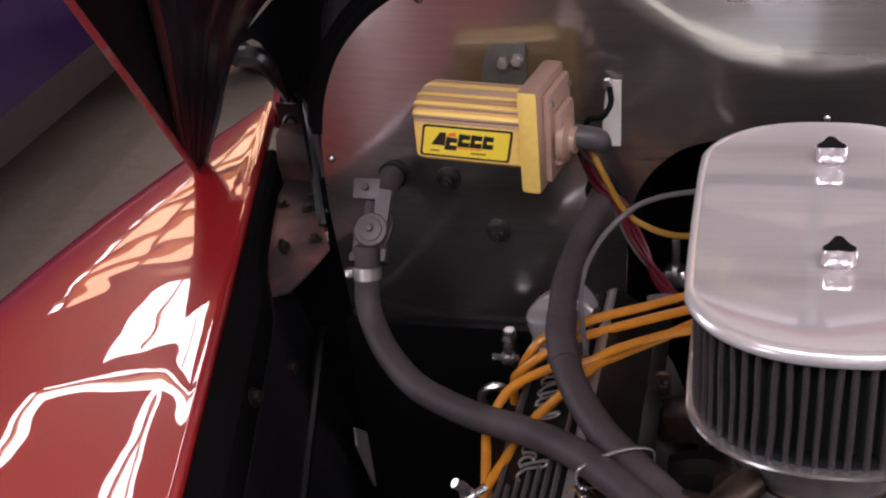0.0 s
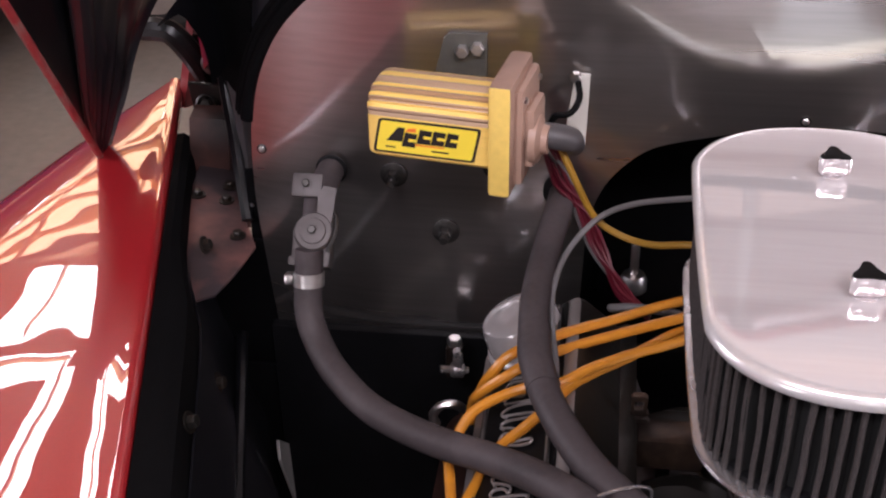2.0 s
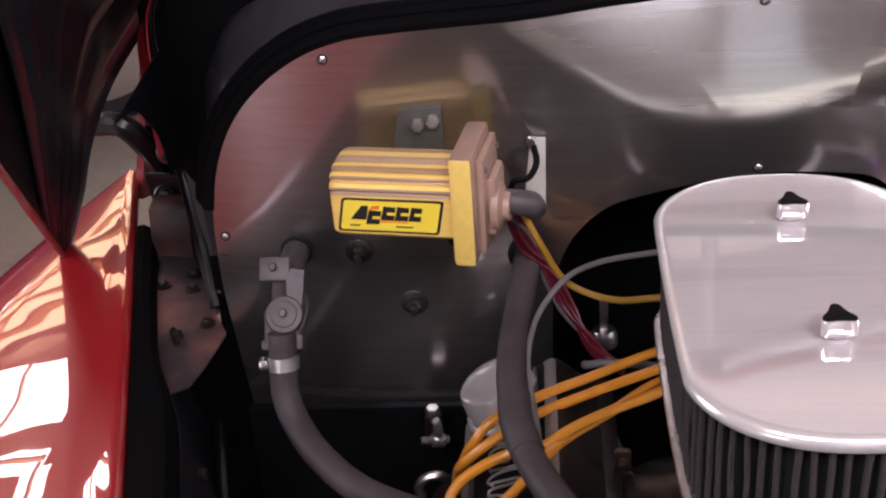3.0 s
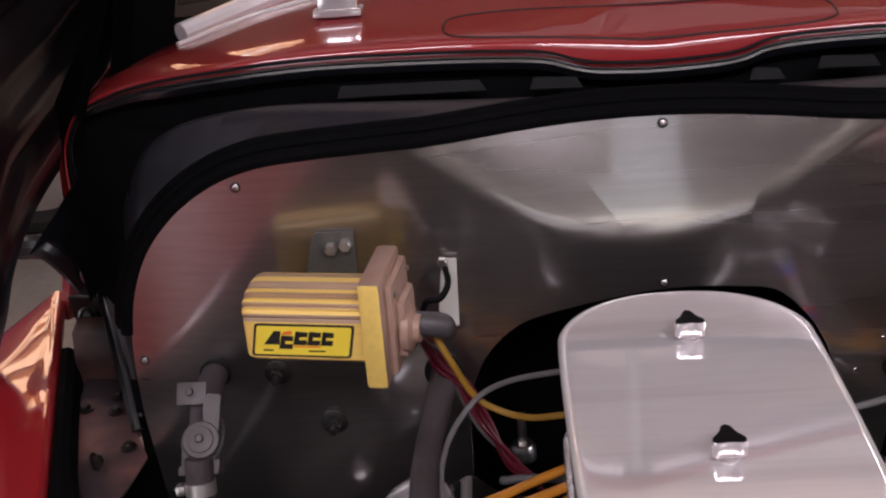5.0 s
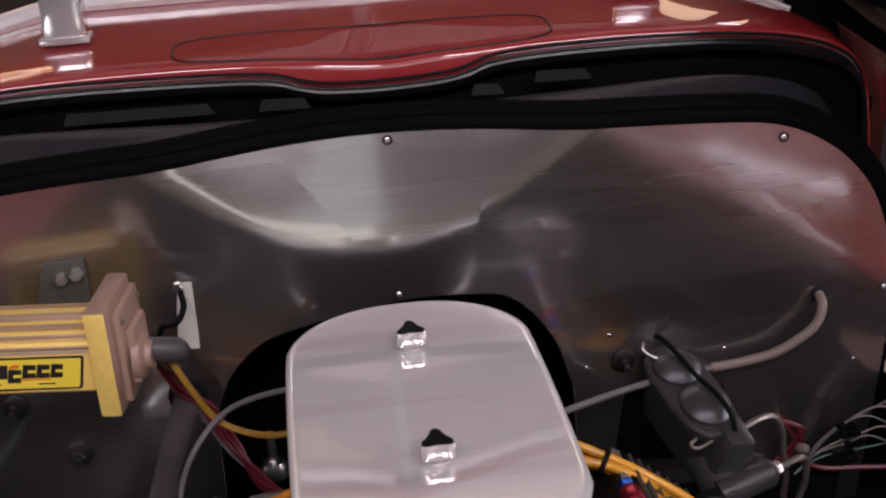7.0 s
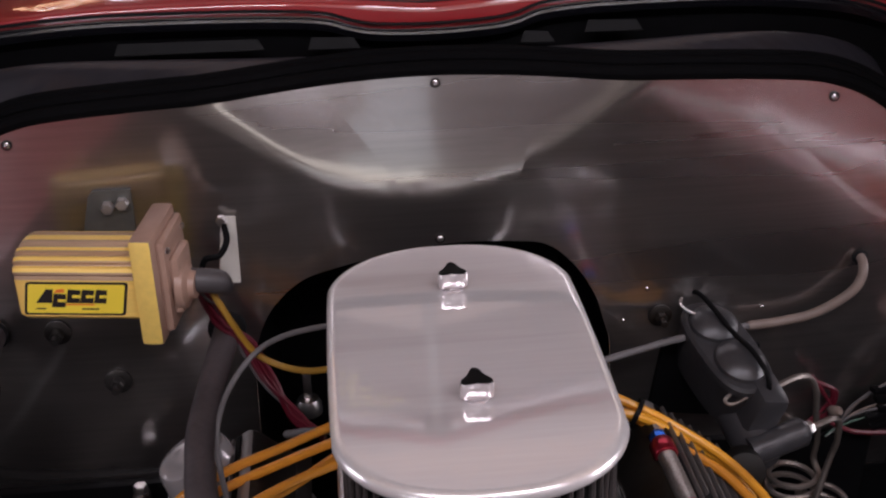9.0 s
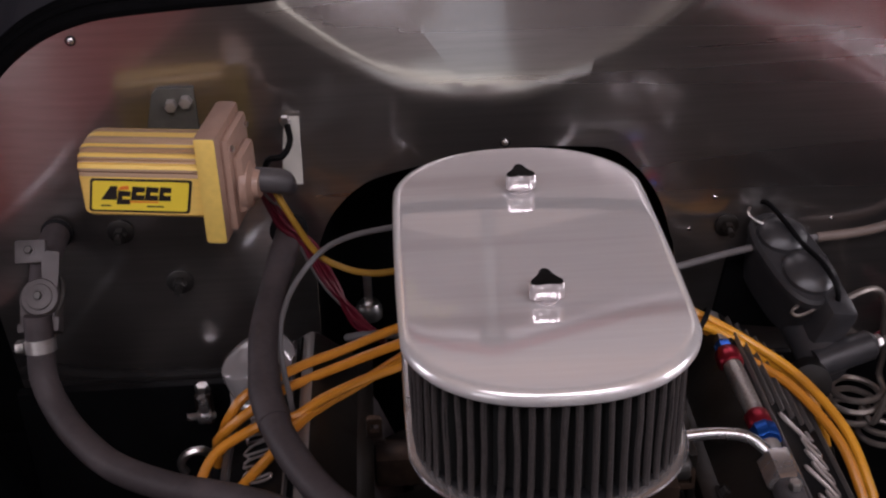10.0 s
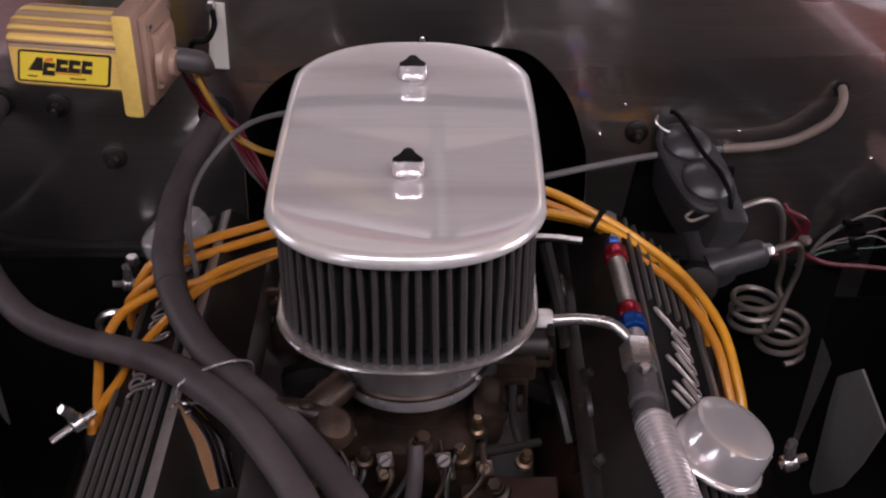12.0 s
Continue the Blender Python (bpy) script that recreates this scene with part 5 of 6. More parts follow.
def build_engine():
    e = thing("engine_block", "oily engine block between the valve covers, bay shade in its colour", "engine")
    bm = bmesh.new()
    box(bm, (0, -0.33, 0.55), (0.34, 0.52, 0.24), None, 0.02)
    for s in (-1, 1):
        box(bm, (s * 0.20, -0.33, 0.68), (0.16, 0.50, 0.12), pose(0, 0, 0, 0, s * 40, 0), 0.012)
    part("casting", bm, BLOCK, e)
    i = thing("intake_manifold", "grimy cast aluminium intake manifold, bay shade in its colour", "intake manifold")
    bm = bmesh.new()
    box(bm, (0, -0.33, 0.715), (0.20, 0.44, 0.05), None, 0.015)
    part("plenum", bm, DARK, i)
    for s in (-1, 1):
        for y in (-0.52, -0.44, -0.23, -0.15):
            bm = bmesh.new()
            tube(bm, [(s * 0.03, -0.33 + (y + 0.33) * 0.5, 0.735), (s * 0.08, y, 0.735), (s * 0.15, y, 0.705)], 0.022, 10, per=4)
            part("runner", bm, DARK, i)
    # left flank grey, right near-black: the shade there is painted in
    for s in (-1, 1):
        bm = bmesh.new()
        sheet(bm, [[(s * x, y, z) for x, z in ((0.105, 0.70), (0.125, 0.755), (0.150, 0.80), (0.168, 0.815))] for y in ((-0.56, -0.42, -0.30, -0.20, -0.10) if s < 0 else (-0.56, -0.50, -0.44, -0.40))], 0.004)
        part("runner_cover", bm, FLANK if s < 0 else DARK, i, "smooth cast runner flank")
    c = thing("carburetor", "brown-stained four-barrel carburetor under the air cleaner", "carburetor")
    bm = bmesh.new()
    box(bm, (AX, -0.312, 0.772), (0.105, 0.15, 0.048), None, 0.008)
    lathe(bm, [(0.050, 0.78), (0.050, 0.82)], Matrix.Translation((AX, -0.305, 0)), 40)
    part("main_body", bm, CARB, c)
    for s in (-1, 1):
        bm = bmesh.new()
        box(bm, (AX + s * 0.060, -0.335, 0.795), (0.030, 0.05, 0.034), pose(0, 0, 0, 0, s * 12, 0), 0.009)
        part("fuel_bowl", bm, CARB, c, "stained brown bowl cover")
    for x, z, r, mat in ((-0.020, 0.800, 0.0050, FLANK), (0.024, 0.800, 0.0050, FLANK), (-0.049, 0.787, 0.0062, FLANK), (-0.021, 0.786, 0.0046, BRASS), (0.027, 0.786, 0.0046, BRASS), (0.055, 0.792, 0.005, BRASS), (-0.062, 0.806, 0.0042, BRASS)):
        bm = bmesh.new()
        m = Matrix.Translation((x, -0.398, z)) @ pose(0, 0, 0, 55, 0, 0)
        lathe(bm, [(r * 0.9, -0.016), (r, -0.014), (r, -0.001), (r * 0.85, 0.0)], m, 20)
        sc = part("mixture_screw", bm, mat, c, "slotted mixture screw")
        bm = bmesh.new()
        box(bm, None, (r * 1.7, 0.0016, 0.0012), m @ pose(0, 0, 0.0002, 0, 0, 35))
        part("slot", bm, INK, sc)
        bm = bmesh.new()
        box(bm, None, (r * 2.5, r * 2.5, 0.012), m @ pose(0, 0, -0.0085, 0, 0, 10), 0.0015)
        part("boss", bm, CARB, c)
    bm = bmesh.new()
    box(bm, (AX + 0.0, -0.43, 0.752), (0.10, 0.05, 0.02), None, 0.006)
    bolt(bm, Matrix.Translation((0.053, -0.412, 0.764)), 0.010, 0.012, 0.015)
    bolt(bm, Matrix.Translation((-0.053, -0.425, 0.764)), 0.009, 0.010, 0.013)
    part("base_flange", bm, CARB, c)
    bm = bmesh.new()
    tube(bm, [(0.003, -0.395, 0.812), (0.003, -0.408, 0.800), (0.001, -0.418, 0.782), (-0.006, -0.428, 0.766), (-0.02, -0.44, 0.755)], 0.0062, 12)
    part("vacuum_hose", bm, HOSE, c, "short grey vacuum hose")
    bm = bmesh.new()
    tube(bm, [(-0.05, -0.36, 0.845), (-0.075, -0.385, 0.835), (-0.085, -0.39, 0.815)], 0.012, 12)
    screw(bm, Matrix.Translation((-0.076, -0.395, 0.852)), 0.0055)
    part("choke_boss", bm, CARB, c)
    bm = bmesh.new()
    tube(bm, [(-0.110, -0.385, 0.842), (-0.085, -0.388, 0.842), (-0.062, -0.392, 0.836), (-0.05, -0.39, 0.822)], 0.0085, 12)
    lathe(bm, [(0.004, 0.0), (0.017, 0.003), (0.019, 0.012), (0.013, 0.020), (0.004, 0.022)], Matrix.Translation((-0.064, -0.392, 0.822)) @ pose(0, 0, 0, 20, 25, 0), 20)
    part("accelerator_pump", bm, CARB, c, "rounded brown pump housing")
    for k, (x, y, z) in enumerate(((-0.09, -0.40, 0.80), (-0.082, -0.41, 0.79), (-0.072, -0.405, 0.806))):
        bm = bmesh.new()
        tube(bm, [(x, y, z), (x + 0.012, y - 0.01, z - 0.022)], 0.0035, 8, per=1)
        part("choke_rod", bm, ZINC, c)
    bm = bmesh.new()
    lathe(bm, [(0.011, 0), (0.011, 0.034), (0.008, 0.036)], along((0.070, -0.318, 0.848), (0.11, -0.318, 0.848)), 18)
    part("vacuum_pod", bm, DULL, c, "grey vacuum pod")
    bm = bmesh.new()
    box(bm, (0.080, -0.330, 0.838), (0.030, 0.02, 0.018), None, 0.003)
    part("pod_bracket", bm, CARB, c)
    bm = bmesh.new()
    box(bm, (0.112, -0.302, 0.812), (0.006, 0.012, 0.11), pose(0, 0, 0, 18, -6, 0), 0.002)
    part("throttle_lever", bm, DARK, c, "long flat throttle lever")
    bm = bmesh.new()
    box(bm, (0.139, -0.338, 0.742), (0.016, 0.004, 0.055), pose(0, 0, 0, 20, 0, 0), 0.001)
    part("spring_plate", bm, DULL, c)
    bm = bmesh.new()
    box(bm, (0.075, -0.405, 0.757), (0.075, 0.055, 0.008), pose(0, 0, 0, 10, 0, 0), 0.002)
    part("deck_plate", bm, BLOCK, c, "oily brown deck plate")
    for x in (-0.03, -0.012, 0.006, 0.022):
        bm = bmesh.new()
        box(bm, (x, -0.440, 0.7635), (0.008, 0.010, 0.003), pose(0, 0, 0, 14, 0, 10), 0.001)
        part("idle_slot", bm, BLOCK, c)
    rnd = random.Random(12)
    for x, y, z, r, h in ((-0.036, -0.392, 0.806, 0.006, 0.012), (0.040, -0.390, 0.806, 0.006, 0.013), (0.006, -0.388, 0.814, 0.008, 0.010), (-0.048, -0.372, 0.818, 0.005, 0.016), (0.050, -0.370, 0.818, 0.005, 0.016), (0.066, -0.395, 0.780, 0.0085, 0.014), (-0.075, -0.40, 0.775, 0.007, 0.012), (0.086, -0.372, 0.785, 0.006, 0.012), (-0.095, -0.375, 0.80, 0.006, 0.012)):
        bm = bmesh.new()
        m = Matrix.Translation((x, y, z - h)) @ pose(0, 0, 0, rnd.uniform(0, 30), rnd.uniform(-15, 15), 0)
        lathe(bm, [(r * 1.2, 0), (r * 1.2, h * 0.3), (r * 0.8, h * 0.4), (r * 0.8, h)], m, 16)
        bolt(bm, m @ Matrix.Translation((0, 0, h * 0.9)), r * 0.75, r * 0.8)
        part("fitting", bm, BRASS if rnd.random() < 0.4 else CARB, c, "stained small fitting")
    for k in range(7):
        x = -0.055 + 0.018 * k + rnd.uniform(-0.004, 0.004)
        bm = bmesh.new()
        tube(bm, [(x, -0.385, 0.80 + rnd.uniform(-0.01, 0.01)), (x + rnd.uniform(-0.012, 0.012), -0.40, 0.785), (x + rnd.uniform(-0.02, 0.02), -0.412, 0.766)], rnd.uniform(0.0015, 0.003), 8)
        part("link", bm, DULL if k % 2 else CARB, c)
    bm = bmesh.new()
    box(bm, (0.0, -0.442, 0.757), (0.095, 0.030, 0.010), pose(0, 0, 0, 14, 0, 0), 0.003)
    part("name_pad", bm, BRASS, c, "worn cast pad with raised strokes")
    # linkage on both sides
    for pts, r in (([(0.078, -0.335, 0.835), (0.078, -0.345, 0.80), (0.084, -0.355, 0.775)], 0.0035), ([(0.055, -0.36, 0.80), (0.056, -0.37, 0.76)], 0.003), ([(0.03, -0.385, 0.795), (0.06, -0.372, 0.785), (0.10, -0.35, 0.775)], 0.0035)):
        bm = bmesh.new()
        tube(bm, pts, r, 8)
        part("linkage_rod", bm, DULL, c)
    for cx, cy, cz, sx, sz in ((0.079, -0.338, 0.815, 0.018, 0.028), (0.092, -0.325, 0.842, 0.03, 0.012), (-0.128, -0.20, 0.782, 0.018, 0.016), (-0.126, -0.20, 0.806, 0.010, 0.014), (0.137, -0.33, 0.775, 0.012, 0.035)):
        bm = bmesh.new()
        for dx, dz, w, hh in ((-sx / 2, 0, 0.003, sz), (sx / 2, 0, 0.003, sz), (0, sz / 2, sx, 0.003), (0, -sz / 2, sx, 0.003)):
            box(bm, (cx + dx, cy, cz + dz), (w, 0.006, hh + 0.003), None, 0.0008)
        part("linkage_clip", bm, CARB, c)
    bm = bmesh.new()
    box(bm, (-0.10, -0.21, 0.775), (0.055, 0.03, 0.03), None, 0.006)
    part("choke_lever", bm, CARB, c)
    for pts in ([(0.110, -0.285, 0.80), (0.118, -0.315, 0.79), (0.126, -0.34, 0.765)], [(0.112, -0.18, 0.85), (0.122, -0.22, 0.82), (0.128, -0.25, 0.79)]):
        bm = bmesh.new()
        tube(bm, pts, 0.006, 8)
        part("throttle_arm", bm, DARK, c)
    for x, y, z in ((0.139, -0.33, 0.792), (0.126, -0.20, 0.815)):
        bm = bmesh.new()
        lathe(bm, [(0.014, 0), (0.014, 0.004), (0.006, 0.006)], Matrix.Translation((x, y, z)) @ pose(0, 0, 0, 0, 80, 0), 18)
        part("throttle_washer", bm, DULL, c)


build_engine()


def build_plug_wires():
    left = [
        [(-0.05, -0.055, 0.824), (-0.11, -0.094, 0.828), (-0.15, -0.123, 0.831), (-0.19, -0.152, 0.835), (-0.2283, -0.1796, 0.832), (-0.2445, -0.1858, 0.815), (-0.254, -0.174, 0.79), (-0.259, -0.165, 0.765), (-0.262, -0.16, 0.74)],
        [(-0.05, -0.088, 0.829), (-0.11, -0.120, 0.829), (-0.15, -0.141, 0.828), (-0.201, -0.1727, 0.828), (-0.226, -0.1954, 0.826), (-0.2533, -0.1934, 0.80), (-0.261, -0.1775, 0.775), (-0.264, -0.17, 0.75), (-0.266, -0.165, 0.73)],
        [(-0.05, -0.100, 0.822), (-0.095, -0.135, 0.822), (-0.130, -0.165, 0.830), (-0.166, -0.195, 0.834), (-0.1894, -0.2118, 0.830), (-0.2185, -0.2167, 0.826), (-0.253, -0.221, 0.806), (-0.2675, -0.235, 0.788), (-0.272, -0.248, 0.778), (-0.268, -0.2724, 0.773), (-0.2635, -0.2976, 0.768), (-0.260, -0.312, 0.755), (-0.258, -0.318, 0.73)],
        [(-0.05, -0.090, 0.818), (-0.095, -0.118, 0.819), (-0.135, -0.160, 0.822), (-0.166, -0.190, 0.824), (-0.186, -0.222, 0.830), (-0.2068, -0.2459, 0.820), (-0.2336, -0.2449, 0.788), (-0.2431, -0.2575, 0.778), (-0.2484, -0.2738, 0.775), (-0.2602, -0.315, 0.772), (-0.2626, -0.326, 0.762), (-0.263, -0.33, 0.73)],
    ]
    right = [
        [(0.085, -0.085, 0.850), (0.12, -0.090, 0.850), (0.165, -0.108, 0.836), (0.205, -0.120, 0.815), (0.245, -0.150, 0.795), (0.272, -0.200, 0.775), (0.282, -0.245, 0.748), (0.286, -0.275, 0.72), (0.287, -0.30, 0.69), (0.287, -0.31, 0.66)],
        [(0.085, -0.095, 0.842), (0.12, -0.100, 0.842), (0.165, -0.116, 0.828), (0.200, -0.135, 0.808), (0.235, -0.165, 0.795), (0.262, -0.215, 0.775), (0.272, -0.255, 0.748), (0.277, -0.285, 0.72), (0.278, -0.31, 0.69), (0.278, -0.32, 0.66)],
        [(0.085, -0.11, 0.842), (0.12, -0.112, 0.840), (0.165, -0.122, 0.834), (0.21, -0.125, 0.806), (0.245, -0.140, 0.785), (0.262, -0.160, 0.765), (0.270, -0.175, 0.735), (0.272, -0.185, 0.71)],
        [(0.085, -0.10, 0.835), (0.12, -0.105, 0.833), (0.165, -0.112, 0.825), (0.20, -0.118, 0.800), (0.23, -0.120, 0.775), (0.25, -0.125, 0.745), (0.26, -0.13, 0.70)],
    ]
    for k, pts in enumerate(left + right):
        w = thing("spark_plug_wire", "orange silicone spark plug wire, slightly soiled", "spark plug wire", "spark plug wires")
        bm = bmesh.new()
        tube(bm, pts, 0.0043, 10)
        part("lead", bm, BRIGHT_WIRE if k in (4, 6, 7) else WIRE, w)
        bm = bmesh.new()
        a, b = Vector(pts[-2]), Vector(pts[-1])
        lathe(bm, [(0.0046, 0.0), (0.0066, 0.003), (0.0075, 0.02), (0.0075, 0.05), (0.006, 0.052)], along(a, b), 14)
        part("plug_boot", bm, RUBBER, w, "black rubber plug boot")
    z = thing("cable_tie", "black cable tie bundling the orange wires", "cable tie")
    bm = bmesh.new()
    lathe(bm, [(0.0135, -0.0025), (0.0145, -0.002), (0.0145, 0.002), (0.0135, 0.0025)], along((0.165, -0.114, 0.832), (0.172, -0.117, 0.829)), 20, cap=False)
    part("strap", bm, SATIN, z)
    for p, q in (((-0.255, -0.329, 0.788), (-0.287, -0.351, 0.775)), ((-0.275, -0.09, 0.742), (-0.30, -0.096, 0.746)), ((0.268, -0.092, 0.733), (0.29, -0.088, 0.735)), ((0.29, -0.36, 0.76), (0.312, -0.355, 0.765))):
        b = thing("cover_stud", "zinc-plated hold-down stud with a hexagon nut", "stud", "cover studs")
        bm = bmesh.new()
        tube(bm, [p, q], 0.0034, 8, per=1)
        part("rod", bm, PIPE, b)
        bm = bmesh.new()
        half = along(p, q) @ Matrix.Translation((0, 0, 0.4 * (Vector(q) - Vector(p)).length))
        lathe(bm, [(0.0065, -0.006), (0.0072, -0.004), (0.0072, 0.004), (0.0055, 0.006)], half, 16)
        tube(bm, [half @ Vector(v) for v in ((0.0, -0.004, 0), (0.0, 0.014, 0.001), (0, 0.022, 0.004))], lambda f: 0.0055 - 0.0015 * f, 10, per=4)
        part("nut", bm, PIPE, b, "plated tee nut")
    k = thing("wire_loom_clip", "curved steel wire clip beside the valve cover", "clip")
    bm = bmesh.new()
    tube(bm, [(-0.268, -0.150, 0.742), (-0.278, -0.158, 0.757), (-0.290, -0.162, 0.758), (-0.297, -0.163, 0.748), (-0.294, -0.163, 0.738)], 0.004, 8)
    part("hook", bm, ZINC, k)
    p = thing("sensor_bracket", "small plated sensor on a stained bracket", "sensor")
    bm = bmesh.new()
    box(bm, (-0.294, -0.04, 0.715), (0.016, 0.014, 0.036), None, 0.003)
    part("bracket", bm, CARB, p)
    bm = bmesh.new()
    bolt(bm, Matrix.Translation((-0.294, -0.04, 0.733)), 0.007, 0.008)
    part("nut", bm, ZINC, p)


build_plug_wires()


# ---- fuel line ----
def build_fuel_line():
    f = thing("fuel_line", "braided fuel line with red and blue anodised fittings", "fuel line")
    a, b = Vector((0.177, -0.153, 0.828)), Vector((0.181, -0.274, 0.824))

    def on(t):
        return a.lerp(b, t)

    for name, t0, t1, r, mat, sides, lab in (("end_fitting", -0.08, 0.02, 0.0080, BLUE_ANO, 6, "blue hexagon fitting"), ("red_collar", 0.02, 0.17, 0.0108, RED_ANO, 24, "red anodised collar"),
                                             ("braided_hose", 0.17, 0.72, 0.0078, BRAID, 24, "woven stainless hose"), ("red_collar", 0.70, 0.84, 0.0102, RED_ANO, 24, "red anodised collar"),
                                             ("blue_nut", 0.84, 0.97, 0.0118, BLUE_ANO, 8, "blue hexagon nut")):
        bm = bmesh.new()
        L = (on(t1) - on(t0)).length
        if name == "braided_hose":
            prof = []
            for k in range(24):
                prof.append((r + 0.0004 * (k % 2), L * k / 23))
        else:
            prof = [(r * 0.88, 0), (r, L * 0.12), (r, L * 0.88), (r * 0.88, L)]
        lathe(bm, prof, along(on(t0), on(t1)), sides)
        part(name, bm, mat, f, lab)
    bm = bmesh.new()
    lathe(bm, [(0.008, 0), (0.008, 0.022)], along(b, (0.180, -0.299, 0.824)), 18)
    part("nipple", bm, ALU, f)
    t = thing("fuel_filter", "inline fuel filter with a finned aluminium body", "fuel filter")
    bm = bmesh.new()
    m = joint = along((0.180, -0.290, 0.825), (0.179, -0.345, 0.825))
    lathe(bm, [(0.012, 0.0), (0.0145, 0.003), (0.0145, 0.030), (0.012, 0.034)], m, 6)
    part("tee_block", bm, PIPE, t, "hexagonal aluminium tee")
    bm = bmesh.new()
    lathe(bm, [(0.011, 0.034), (0.0115, 0.036), (0.0115, 0.058), (0.0105, 0.062), (0.0135, 0.064), (0.0135, 0.072), (0.010, 0.074), (0.010, 0.080), (0.0125, 0.081), (0.0125, 0.090)], m, 24)
    part("rubber_joint", bm, GREY_PLASTIC, t, "dark rubber joint")
    bm = bmesh.new()
    m = along((0.1800, -0.376, 0.825), (0.1890, -0.455, 0.822)) @ Matrix.Translation((0, 0, -0.088))
    prof = [(0.010, 0.088), (0.0132, 0.092)]
    for k in range(22):
        z = 0.096 + k * 0.0042
        prof += [(0.0150, z), (0.0150, z + 0.0018), (0.0130, z + 0.0024), (0.0130, z + 0.0038)]
    prof += [(0.013, 0.192), (0.008, 0.197)]
    lathe(bm, prof, m, 36)
    part("finned_body", bm, SATINCHROME, t, "polished ribbed filter body")
    bm = bmesh.new()
    tube(bm, [(0.1915, -0.478, 0.821), (0.196, -0.49, 0.818), (0.208, -0.51, 0.80), (0.21, -0.57, 0.77)], 0.008, 12)
    part("outlet_hose", bm, RUBBER, t)
    for dx in (-0.016, 0.013):
        bm = bmesh.new()
        bolt(bm, joint @ Matrix.Translation((0, dx, 0.048)) @ pose(0, 0, 0, 90 if dx < 0 else -90, 0, 0), 0.005, 0.006)
        part("clamp_screw", bm, ZINC, t)
    p = thing("fuel_pipe", "bent polished steel pipe into the carburetor", "pipe")
    bm = bmesh.new()
    tube(bm, [(0.070, -0.278, 0.842), (0.105, -0.279, 0.842), (0.135, -0.277, 0.842), (0.158, -0.280, 0.840), (0.171, -0.288, 0.834), (0.178, -0.299, 0.827)], 0.0048, 14)
    part("pipe", bm, PIPE, p)
    bm = bmesh.new()
    bolt(bm, along((0.094, -0.2785, 0.842), (0.115, -0.279, 0.842)), 0.0095, 0.018)
    part("union_nut", bm, ZINC, p)
    q = thing("vacuum_pipe", "thin plated pipe behind the air cleaner", "pipe")
    bm = bmesh.new()
    tube(bm, [(0.08, -0.13, 0.825), (0.12, -0.132, 0.826), (0.150, -0.138, 0.826)], 0.0035, 10)
    part("pipe", bm, ZINC, q)


build_fuel_line()


